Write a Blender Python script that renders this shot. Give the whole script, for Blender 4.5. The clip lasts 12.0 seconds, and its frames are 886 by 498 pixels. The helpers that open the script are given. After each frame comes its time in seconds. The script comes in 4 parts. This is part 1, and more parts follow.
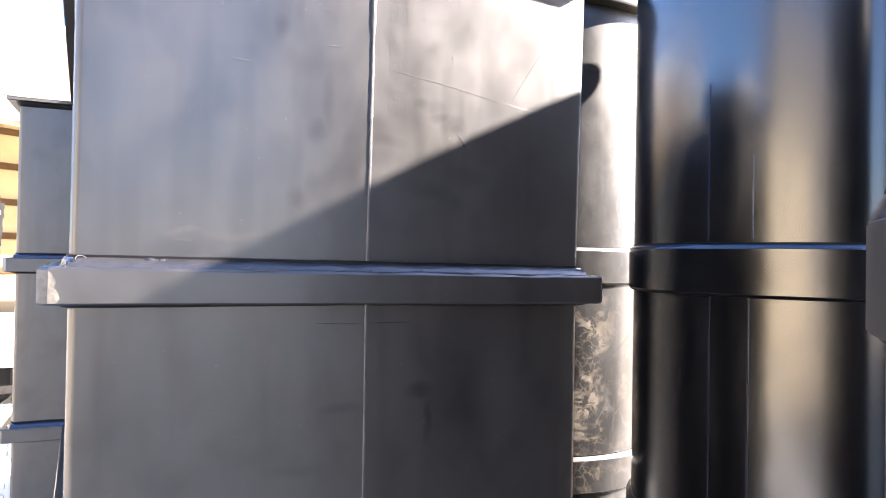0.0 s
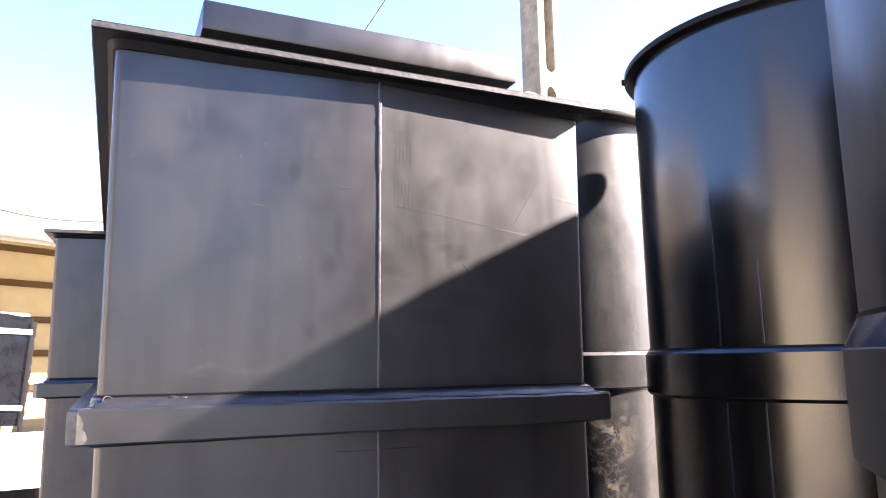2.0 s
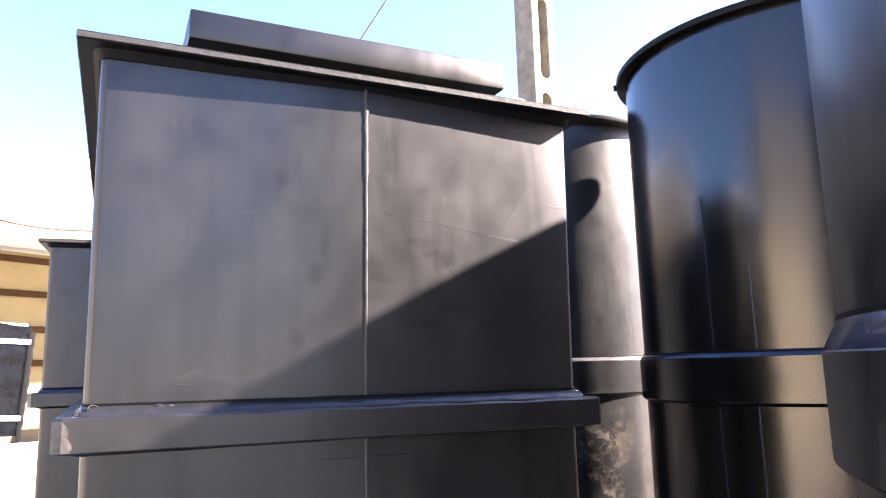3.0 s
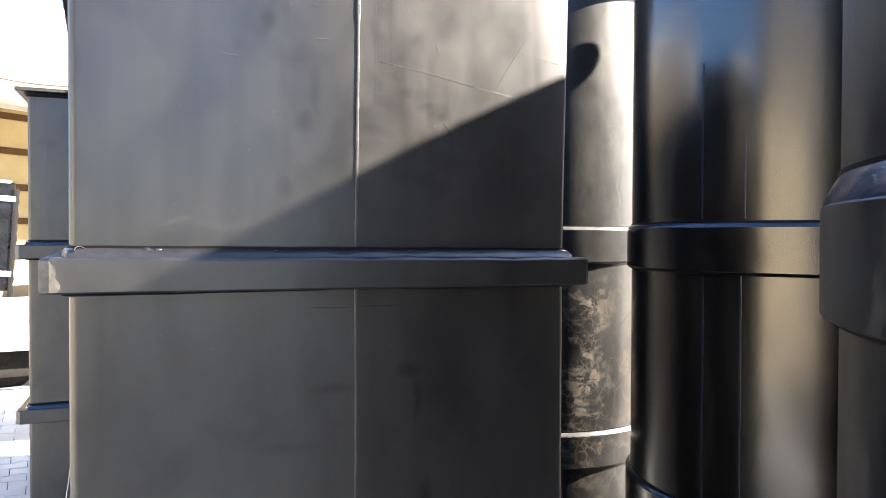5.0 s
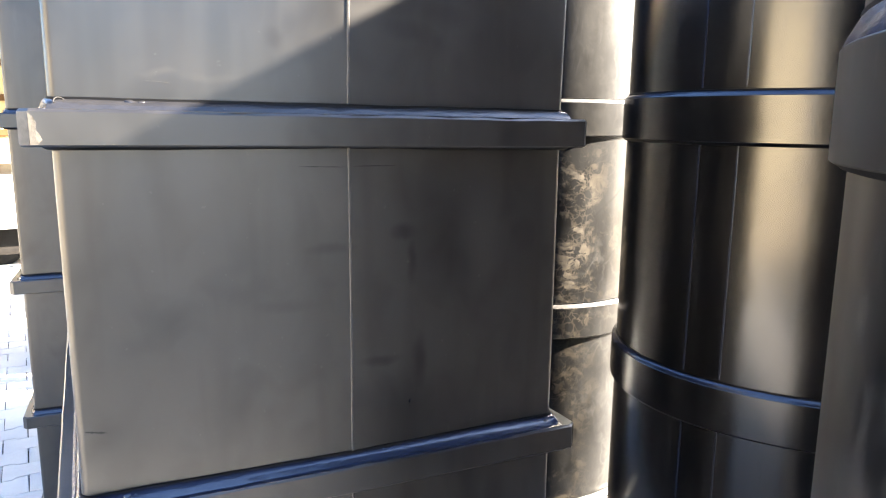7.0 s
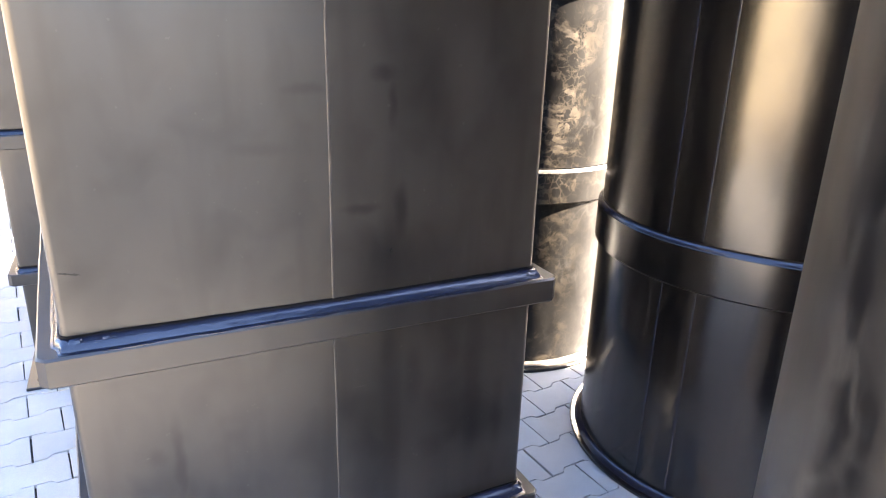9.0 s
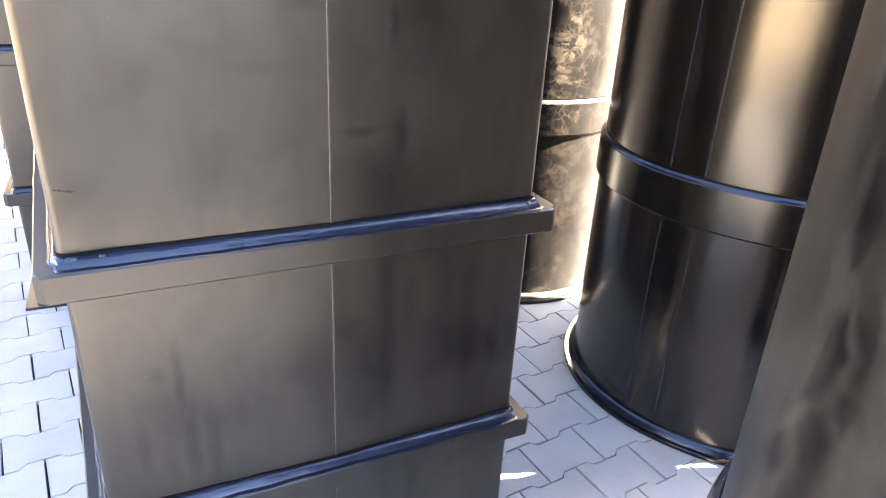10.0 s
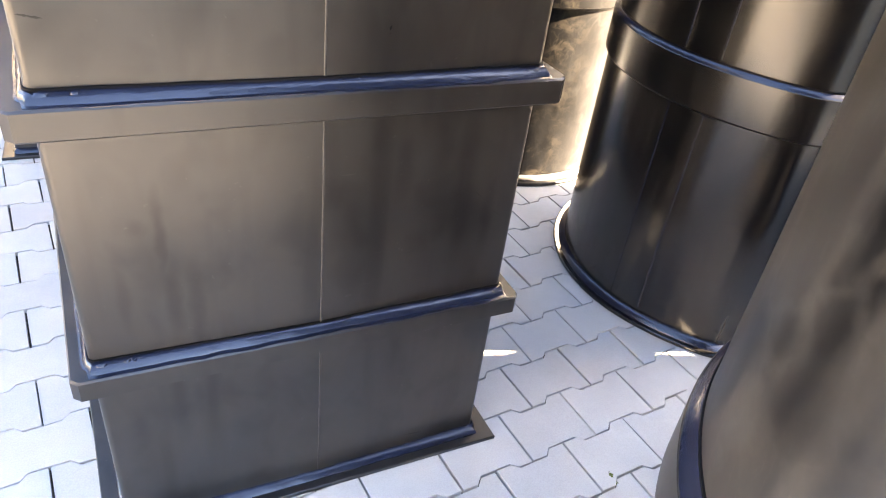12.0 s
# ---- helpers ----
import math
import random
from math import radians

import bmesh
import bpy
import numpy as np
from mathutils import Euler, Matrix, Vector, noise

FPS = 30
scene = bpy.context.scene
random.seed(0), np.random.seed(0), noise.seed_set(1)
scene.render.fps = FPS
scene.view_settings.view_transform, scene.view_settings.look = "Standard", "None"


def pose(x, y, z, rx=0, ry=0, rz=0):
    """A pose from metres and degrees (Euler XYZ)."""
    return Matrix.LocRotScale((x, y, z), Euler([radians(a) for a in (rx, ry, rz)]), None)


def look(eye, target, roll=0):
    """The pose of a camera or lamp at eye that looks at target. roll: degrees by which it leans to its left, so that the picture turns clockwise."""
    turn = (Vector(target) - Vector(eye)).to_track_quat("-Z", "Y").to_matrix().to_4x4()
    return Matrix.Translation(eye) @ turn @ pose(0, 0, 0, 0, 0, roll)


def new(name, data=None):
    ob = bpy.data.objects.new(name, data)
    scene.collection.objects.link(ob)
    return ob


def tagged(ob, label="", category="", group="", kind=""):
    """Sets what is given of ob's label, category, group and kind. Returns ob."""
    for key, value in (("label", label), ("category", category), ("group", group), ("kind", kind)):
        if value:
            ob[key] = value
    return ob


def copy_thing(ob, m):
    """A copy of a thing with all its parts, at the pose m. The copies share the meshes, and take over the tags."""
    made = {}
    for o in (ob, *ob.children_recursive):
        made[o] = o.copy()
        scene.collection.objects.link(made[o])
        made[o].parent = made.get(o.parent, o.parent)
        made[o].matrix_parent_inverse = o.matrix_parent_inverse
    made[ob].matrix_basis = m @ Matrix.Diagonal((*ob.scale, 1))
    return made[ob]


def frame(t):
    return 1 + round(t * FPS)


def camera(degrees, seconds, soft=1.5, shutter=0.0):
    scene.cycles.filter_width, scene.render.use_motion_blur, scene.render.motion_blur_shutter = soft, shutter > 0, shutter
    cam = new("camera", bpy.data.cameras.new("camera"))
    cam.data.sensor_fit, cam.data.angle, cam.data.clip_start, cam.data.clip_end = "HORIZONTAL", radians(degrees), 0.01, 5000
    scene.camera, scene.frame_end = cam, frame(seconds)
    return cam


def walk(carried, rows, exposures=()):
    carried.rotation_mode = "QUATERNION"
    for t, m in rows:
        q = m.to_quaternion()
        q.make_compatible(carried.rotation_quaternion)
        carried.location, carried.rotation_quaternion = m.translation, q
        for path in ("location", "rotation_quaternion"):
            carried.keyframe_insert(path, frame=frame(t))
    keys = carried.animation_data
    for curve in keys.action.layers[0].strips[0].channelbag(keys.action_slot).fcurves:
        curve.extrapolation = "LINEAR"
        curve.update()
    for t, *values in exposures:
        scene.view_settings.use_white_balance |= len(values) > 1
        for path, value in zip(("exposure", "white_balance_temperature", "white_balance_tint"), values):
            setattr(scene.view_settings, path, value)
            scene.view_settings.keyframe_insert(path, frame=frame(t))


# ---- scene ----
cam = camera(63.9, 12.0, soft=1.1)
PATH = [
    (0, (0.056, -1.118, 1.653), (0.898, 0.696, 1.683), 1.0),
    (0.5, (0.048, -1.142, 1.666), (0.872, 0.677, 1.779), 0.2),
    (1, (0.053, -1.162, 1.682), (0.845, 0.665, 1.872), -0.7),
    (1.5, (0.057, -1.175, 1.69), (0.851, 0.643, 1.942), -0.9),
    (2, (0.058, -1.19, 1.696), (0.829, 0.63, 2.001), -1.1),
    (2.5, (0.066, -1.201, 1.701), (0.84, 0.613, 2.034), -1.4),
    (2.7, (0.074, -1.202, 1.699), (0.842, 0.613, 2.039), -1.6),
    (4.5, (0.086, -1.176, 1.671), (0.881, 0.659, 1.704), -0.3),
    (5, (0.082, -1.174, 1.665), (0.889, 0.655, 1.633), 0.2),
    (5.5, (0.082, -1.171, 1.657), (0.891, 0.654, 1.532), 0.1),
    (6, (0.082, -1.163, 1.649), (0.89, 0.654, 1.436), 0.4),
    (6.5, (0.078, -1.158, 1.636), (0.897, 0.644, 1.349), 0.6),
    (8.5, (0.096, -1.136, 1.584), (0.914, 0.589, 0.989), 0.9),
    (9, (0.102, -1.133, 1.567), (0.922, 0.555, 0.875), 1.6),
    (9.5, (0.105, -1.124, 1.557), (0.913, 0.534, 0.784), 1.7),
    (10, (0.103, -1.127, 1.553), (0.903, 0.489, 0.687), 3.1),
    (10.5, (0.105, -1.122, 1.543), (0.893, 0.462, 0.61), 4.5),
    (11, (0.109, -1.11, 1.53), (0.876, 0.435, 0.518), 5.2),
    (11.5, (0.109, -1.099, 1.516), (0.902, 0.386, 0.437), 7.1),
    (12, (0.11, -1.083, 1.498), (0.894, 0.357, 0.353), 7.8),
]
EXPOSURES = [(0.0, 4.57, 6100, 19), (1.0, 4.18, 6000, 22), (1.5, 4.03, 6050, 23), (2.5, 3.72, 6150, 26), (4.5, 3.84, 6250, 16), (5.5, 3.98, 6250, 11), (6.5, 4.50, 6400, 11), (8.5, 4.98, 6950, 16), (9.5, 5.18, 7150, 18), (12.0, 5.24, 8200, 18)]
walk(cam, [(t, look(eye, target, roll)) for t, eye, target, roll in PATH], EXPOSURES)

# ---- light ----
SUN = Vector((3.08, -1.0, 1.90)).normalized()          # towards the sun
world = bpy.data.worlds.new("world")
scene.world = world
world.use_nodes = True
wn = world.node_tree.nodes
sky = wn.new("ShaderNodeTexSky")
sky.sky_type = "NISHITA"
sky.sun_disc = False
sky.sun_elevation = math.asin(SUN.z)
sky.sun_rotation = math.atan2(SUN.x, SUN.y)
sky.air_density, sky.dust_density, sky.ozone_density = 1.0, 1.2, 5.0
wn["Background"].inputs["Strength"].default_value = 0.058
world.node_tree.links.new(sky.outputs[0], wn["Background"].inputs["Color"])
sun_data = bpy.data.lights.new("sun", "SUN")
sun_data.energy, sun_data.angle, sun_data.color = 5.0, radians(0.55), (1.0, 0.885, 0.72)
sun = new("sun", sun_data)
sun.matrix_world = look(SUN * 30, (0, 0, 0))


# ---- materials ----
class Nodes:
    """Small helper round a node material."""

    def __init__(self, name):
        self.mat = bpy.data.materials.new(name)
        self.mat.use_nodes = True
        self.tree = self.mat.node_tree
        self.bsdf = self.tree.nodes["Principled BSDF"]
        self.coord = self.tree.nodes.new("ShaderNodeTexCoord").outputs["Object"]

    def node(self, kind, **inputs):
        n = self.tree.nodes.new(kind)
        for key, value in inputs.items():
            self.put(n.inputs[key.replace("_", " ")], value)
        return n

    def put(self, socket, value):
        if isinstance(value, bpy.types.NodeSocket):
            self.tree.links.new(value, socket)
        else:
            socket.default_value = value

    def scaled(self, x, y, z, rot=(0, 0, 0)):
        n = self.node("ShaderNodeMapping", Vector=self.coord)
        n.inputs["Scale"].default_value = (x, y, z)
        n.inputs["Rotation"].default_value = [radians(a) for a in rot]
        return n.outputs["Vector"]

    def noise(self, scale, detail=4.0, rough=0.55, vector=None, distortion=0.0):
        return self.node("ShaderNodeTexNoise", Vector=vector or self.coord, Scale=scale, Detail=detail, Roughness=rough, Distortion=distortion).outputs["Fac"]

    def ramp(self, fac, *stops):
        n = self.node("ShaderNodeValToRGB", Fac=fac)
        els = n.color_ramp.elements
        while len(els) < len(stops):
            els.new(0.5)
        for el, (p, v) in zip(els, stops):
            el.position = p
            el.color = (v, v, v, 1) if isinstance(v, (int, float)) else (*v, 1)
        return n.outputs["Color"]

    def mix(self, fac, a, b, blend="MIX"):
        n = self.tree.nodes.new("ShaderNodeMix")
        n.data_type, n.blend_type = "RGBA", blend
        for socket, value in ((n.inputs[0], fac), (n.inputs[6], a), (n.inputs[7], b)):
            self.put(socket, (*value, 1) if isinstance(value, tuple) and len(value) == 3 else value)
        return n.outputs[2]

    def math(self, op, a, b):
        n = self.tree.nodes.new("ShaderNodeMath")
        n.operation = op
        self.put(n.inputs[0], a)
        self.put(n.inputs[1], b)
        return n.outputs[0]

    def vector(self, op, a, b, output="Vector"):
        n = self.tree.nodes.new("ShaderNodeVectorMath")
        n.operation = op
        self.put(n.inputs[0], a)
        self.put(n.inputs[1], b)
        return n.outputs[output]

    def bump(self, height, strength, distance):
        return self.node("ShaderNodeBump", Height=height, Strength=strength, Distance=distance).outputs["Normal"]

    def done(self, **inputs):
        for key, value in inputs.items():
            if isinstance(value, tuple) and len(value) == 3:
                value = (*value, 1)
            self.put(self.bsdf.inputs[key.replace("_", " ")], value)
        return self.mat


def black_plastic(name, base=(0.0032, 0.0034, 0.0040), dust=(0.115, 0.101, 0.084), dust_amount=0.125, rough=(0.32, 0.42), rubbed=0.6, stains=()):
    """Black polyethylene sheet: dusty film, hand smudges, run marks and waviness."""
    m = Nodes(name)
    cloud = m.ramp(m.noise(2.3, 4, 0.6), (0.38, 0.0), (0.62, 1.0))
    smear = m.ramp(m.noise(6.0, 5, 0.62, m.scaled(1, 1, 0.7)), (0.30, 0.0), (0.74, 1.0))
    rub = m.ramp(m.noise(11.0, 2, 0.5, m.scaled(1, 1, 0.7), 0.4), (0.46, 0.0), (0.80, 1.0))
    runs = m.ramp(m.noise(7.0, 2, 0.45, m.scaled(2.2, 2.2, 0.22)), (0.54, 0.0), (0.76, 1.0))
    film = m.math("ADD", m.math("ADD", m.math("MULTIPLY", cloud, 0.40), m.math("MULTIPLY", smear, 0.35)), 0.25)
    film = m.math("MULTIPLY", m.math("MULTIPLY", film, m.math("SUBTRACT", 1.0, m.math("MULTIPLY", rub, rubbed))), dust_amount)
    film = m.math("MULTIPLY", film, m.math("SUBTRACT", 1.0, m.math("MULTIPLY", runs, 0.3)))
    greasy, pale = 0.0, 0.0
    if stains:
        wavy = m.node("ShaderNodeTexNoise", Vector=m.coord, Scale=17.0, Detail=3.0).outputs["Color"]
        place = m.vector("ADD", m.coord, m.vector("MULTIPLY", m.vector("SUBTRACT", wavy, (0.5, 0.5, 0.5)), (0.020, 0.0, 0.030)))
        for x, z, rx, rz, amount in stains:
            off = m.vector("MULTIPLY", m.vector("SUBTRACT", place, (x, 0.0, z)), (1 / rx, 0.0, 1 / rz))
            spot = m.node("ShaderNodeMapRange", Value=m.vector("LENGTH", off, (0, 0, 0), "Value"), From_Min=1.9, From_Max=0.2, To_Min=0.0, To_Max=abs(amount))
            spot.interpolation_type = "SMOOTHSTEP"
            if amount < 0:
                greasy = m.math("MAXIMUM", greasy, spot.outputs[0])
            else:
                pale = m.math("MAXIMUM", pale, spot.outputs[0])
        film = m.math("ADD", m.math("MULTIPLY", film, m.math("SUBTRACT", 1.0, m.math("MULTIPLY", greasy, 0.75))), m.math("MULTIPLY", pale, 0.07))
    speck = m.ramp(m.noise(75, 2, 0.5), (0.735, 0.0), (0.77, 1.0))
    nick = m.ramp(m.noise(16, 2, 0.5, m.scaled(0.35, 0.35, 6.0, (0, 12, 0))), (0.76, 0.0), (0.79, 1.0))
    col = m.mix(film, base, dust)
    col = m.mix(m.math("MULTIPLY", m.math("MAXIMUM", speck, nick), 0.10), col, (0.13, 0.125, 0.115))
    r = m.node("ShaderNodeMapRange", Value=smear, To_Min=rough[0], To_Max=rough[1]).outputs[0]
    r = m.math("SUBTRACT", r, m.math("MULTIPLY", m.math("MAXIMUM", rub, runs), 0.09 * rubbed))
    wave = m.noise(3.2, 2, 0.4)
    grease = m.math("MAXIMUM", m.math("MULTIPLY", rub, 0.3), m.math("MULTIPLY", runs, 0.3))
    gloss = m.math("SUBTRACT", m.math("SUBTRACT", 0.68, m.math("MULTIPLY", grease, 0.45)), m.math("MULTIPLY", greasy, 0.26))
    return m.done(Base_Color=col, Roughness=r, Normal=m.bump(wave, 0.25, 0.008), Specular_IOR_Level=gloss)


def wound_plastic(name, film=0.03, rough=(0.20, 0.25), streaks=0.0, mud=0.0, scuffs=0.05, sheen=0.5, grime=(0.12, 0.113, 0.10), smears=0.0, low_runs=0.0):
    """Black wound pipe wall: smooth sheen, pale run streaks, wiped smears, dried mud where splashed."""
    m = Nodes(name)
    xyz = m.node("ShaderNodeSeparateXYZ", Vector=m.coord).outputs
    soft = m.ramp(m.noise(6.0, 5, 0.64, m.scaled(1, 1, 0.6)), (0.32, 0.0), (0.70, 1.0))
    run = m.ramp(m.noise(5.0, 2, 0.5, m.scaled(3.0, 3.0, 0.30)), (0.58, 0.0), (0.76, 1.0))
    scuff = m.ramp(m.noise(15.0, 4, 0.62, m.scaled(2.2, 2.2, 0.55, (6, 9, 0)), 0.4), (0.60, 0.0), (0.76, 1.0))
    veil = m.math("ADD", m.math("MULTIPLY", soft, film), m.math("MAXIMUM", m.math("MULTIPLY", run, streaks), m.math("MULTIPLY", scuff, scuffs)))
    if low_runs:
        below = m.node("ShaderNodeMapRange", Value=xyz["Z"], From_Min=0.765, From_Max=0.745, To_Min=0.0, To_Max=low_runs).outputs[0]
        drip = m.ramp(m.noise(9.0, 2, 0.5, m.scaled(3.0, 3.0, 0.16)), (0.50, 0.0), (0.66, 1.0))
        veil = m.math("ADD", veil, m.math("MULTIPLY", below, m.math("ADD", m.math("MULTIPLY", drip, 0.8), m.math("MULTIPLY", soft, 0.2))))
    if smears:
        bent = m.vector("ADD", m.scaled(1, 1, 0.55), m.vector("MULTIPLY", m.node("ShaderNodeTexNoise", Vector=m.coord, Scale=9.0, Detail=4.0).outputs["Color"], (0.16, 0.16, 0.16)))
        net = m.node("ShaderNodeTexVoronoi", Vector=bent, Scale=9.0)
        net.feature = "DISTANCE_TO_EDGE"
        wisp = m.math("MULTIPLY", m.ramp(net.outputs["Distance"], (0.0, 1.0), (0.10, 0.0)), m.ramp(m.noise(5.0, 4, 0.6, m.scaled(1, 1, 0.8)), (0.46, 0.0), (0.66, 1.0)))
        wiped = m.math("MULTIPLY", m.ramp(m.noise(26.0, 3, 0.6, m.scaled(1, 1, 0.35, (0, 14, 0)), 0.6), (0.50, 0.0), (0.72, 1.0)), m.ramp(m.noise(3.0, 3, 0.5), (0.45, 0.0), (0.62, 1.0)))
        veil = m.math("ADD", veil, m.math("MULTIPLY", m.math("MAXIMUM", wisp, wiped), smears))
    col = m.mix(veil, (0.0012, 0.0013, 0.0017), grime)
    r = m.node("ShaderNodeMapRange", Value=soft, To_Min=rough[0], To_Max=rough[1]).outputs[0]
    if mud:
        side = m.node("ShaderNodeMapRange", Value=xyz["X"], From_Min=-0.12, From_Max=0.04, To_Min=1.0, To_Max=0.15).outputs[0]
        low = m.ramp(m.math("DIVIDE", xyz["Z"], 2.0), (0.0, 0.6), (0.12, 0.25), (0.36, 0.4), (0.42, 1.0), (0.71, 1.0), (0.80, 0.05))
        bent = m.vector("ADD", m.coord, m.vector("MULTIPLY", m.node("ShaderNodeTexNoise", Vector=m.coord, Scale=11.0, Detail=5.0).outputs["Color"], (0.12, 0.12, 0.12)))
        rims = m.node("ShaderNodeTexVoronoi", Vector=bent, Scale=26.0)
        rims.feature = "DISTANCE_TO_EDGE"
        ring = m.ramp(rims.outputs["Distance"], (0.02, 1.0), (0.10, 0.0))
        patch = m.ramp(m.noise(6.5, 6, 0.66, m.scaled(1, 1, 0.9), 0.5), (0.45, 0.0), (0.55, 1.0))
        clump = m.ramp(m.noise(16.0, 5, 0.62, m.scaled(1, 1, 1.3), 0.8), (0.50, 0.0), (0.57, 1.0))
        mask = m.math("MULTIPLY", m.math("MAXIMUM", m.math("MULTIPLY", ring, 0.5), clump), patch)
        mask = m.math("MULTIPLY", m.math("MULTIPLY", mask, low), m.math("MULTIPLY", side, mud))
        earth = m.mix(m.noise(30, 4), (0.020, 0.017, 0.0135), (0.190, 0.160, 0.118))
        # darker bands, slanting up across the dusty wall
        slant = m.math("ADD", m.math("SUBTRACT", xyz["Z"], m.math("MULTIPLY", xyz["X"], 0.75)), m.math("MULTIPLY", m.noise(4.0, 2), 0.05))
        slant_bands = m.ramp(m.math("MODULO", m.math("MULTIPLY", slant, 4.3), 1.0), (0.0, 0.0), (0.46, 0.0), (0.50, 1.0), (0.54, 0.0))
        slant_bands = m.math("MULTIPLY", slant_bands, m.math("MULTIPLY", low, m.ramp(m.noise(3.1, 2), (0.36, 0.0), (0.48, 0.85))))
        hand = m.ramp(m.noise(7.0, 4, 0.6, m.scaled(1, 1, 0.5, (0, 20, 0))), (0.54, 0.0), (0.72, 0.7))
        col = m.mix(m.math("MAXIMUM", slant_bands, hand), col, (0.0035, 0.0035, 0.0035))
        col = m.mix(mask, col, earth)
        r = m.math("MAXIMUM", r, m.math("MULTIPLY", mask, 0.9))
    wave = m.noise(3.2, 2, 0.4)
    return m.done(Base_Color=col, Roughness=r, Normal=m.bump(wave, 0.2, 0.008), Specular_IOR_Level=sheen)


def weld_plastic(name, dust=0.0, dark=(0.0045, 0.0070, 0.0180), light=(0.0095, 0.0140, 0.0310), gloss=0.72):
    """Extruded weld bead: glossy, slightly rippled, reflected sky blue put into its default colours, with dust lying on
    it where it is old; at full strength the dust colour paints sun glint.
    """
    m = Nodes(name)
    ripple = m.noise(60, 3, 0.6, m.scaled(0.25, 0.25, 1))
    col = m.mix(m.noise(14, 3), dark, light)
    dusty = m.math("MULTIPLY", m.ramp(m.noise(22, 4, 0.6), (0.25, 0.3), (0.75, 1.0)), dust)
    col = m.mix(dusty, col, (0.085, 0.080, 0.075))
    rough = m.math("ADD", m.math("MULTIPLY", dusty, 0.3), 0.22)
    return m.done(Base_Color=col, Roughness=rough, Normal=m.bump(ripple, 0.6, 0.004), Specular_IOR_Level=gloss)


def scraped_plastic():
    """Planed end of a profile: matt, pale from scraping and dust."""
    m = Nodes("scraped_plastic")
    col = m.mix(m.ramp(m.noise(40, 4), (0.35, 0.0), (0.6, 1.0)), (0.030, 0.027, 0.022), (0.075, 0.068, 0.057))
    return m.done(Base_Color=col, Roughness=0.7, Normal=m.bump(m.noise(200, 3), 0.3, 0.002))


def paver_material(name="paver_concrete", value=0.54):
    m = Nodes(name)
    rnd = m.node("ShaderNodeObjectInfo").outputs["Random"]
    isl = m.node("ShaderNodeNewGeometry").outputs["Random Per Island"]
    v = m.math("MULTIPLY", m.math("ADD", rnd, isl), 0.5)
    a = m.mix(v, (value * 0.9, value * 0.89, value * 0.845), (value * 1.08, value * 1.065, value * 1.0))
    geo = m.node("ShaderNodeNewGeometry").outputs["Position"]
    stain = m.ramp(m.noise(2.4, 6, 0.65, geo), (0.35, 0.82), (0.7, 1.0))
    speck = m.ramp(m.noise(260, 3, 0.6, geo), (0.3, 0.9), (0.62, 1.02))
    col = m.mix(1.0, m.mix(1.0, a, stain, "MULTIPLY"), speck, "MULTIPLY")
    return m.done(Base_Color=col, Roughness=0.82, Normal=m.bump(m.noise(420, 4, 0.7, geo), 0.35, 0.003), Specular_IOR_Level=0.35)


def plain(name, a, b, scale=6.0, rough=0.8, bump=0.2, bscale=120, metal=0.0):
    m = Nodes(name)
    col = m.mix(m.ramp(m.noise(scale, 6, 0.62), (0.3, 0.0), (0.7, 1.0)), a, b)
    return m.done(Base_Color=col, Roughness=rough, Metallic=metal, Normal=m.bump(m.noise(bscale, 4), bump, 0.004))


# smudges on the front of the nearest tank: x, z, half width, half height, and pale (+) or greasy (-)
STAINS_TOP = [(0.287, 2.014, 0.009, 0.014, -0.50), (0.316, 2.053, 0.007, 0.025, -0.31), (0.395, 2.055, 0.031, 0.026, -0.37), (0.331, 1.963, 0.033, 0.018, -0.37),
              (0.346, 1.855, 0.013, 0.014, -0.56), (0.318, 1.745, 0.012, 0.012, -0.43), (0.552, 1.913, 0.014, 0.011, -0.56), (0.587, 1.887, 0.018, 0.012, -0.50),
              (0.467, 1.850, 0.032, 0.010, -0.37), (0.456, 1.820, 0.023, 0.013, -0.37), (0.365, 1.905, 0.008, 0.039, -0.37), (0.541, 1.771, 0.033, 0.014, -0.31),
              (0.136, 2.105, 0.005, 0.028, 0.5), (0.088, 2.020, 0.005, 0.037, 0.4), (0.151, 1.690, 0.022, 0.004, 1.0), (0.219, 1.684, 0.036, 0.006, 0.6),
              (0.115, 2.095, 0.004, 0.010, 1.2), (0.696, 2.010, 0.020, 0.079, 0.4), (0.553, 1.853, 0.068, 0.016, 0.4),
              (0.528, 1.916, 0.013, 0.008, -0.6), (0.560, 1.897, 0.014, 0.008, -0.7), (0.592, 1.879, 0.012, 0.008, -0.7), (0.500, 1.885, 0.020, 0.028, -0.4), (0.610, 1.800, 0.035, 0.014, -0.35), (0.70, 1.76, 0.03, 0.05, -0.3)]
STAINS_MIDDLE = [(0.533, 1.432, 0.018, 0.011, -0.8), (0.548, 1.380, 0.007, 0.029, -0.7), (0.562, 1.196, 0.010, 0.036, -0.8), (0.489, 1.202, 0.027, 0.008, -0.7),
                 (0.396, 1.411, 0.028, 0.008, -0.5), (0.319, 1.320, 0.036, 0.009, -0.3), (0.183, 1.155, 0.052, 0.047, 0.3)]
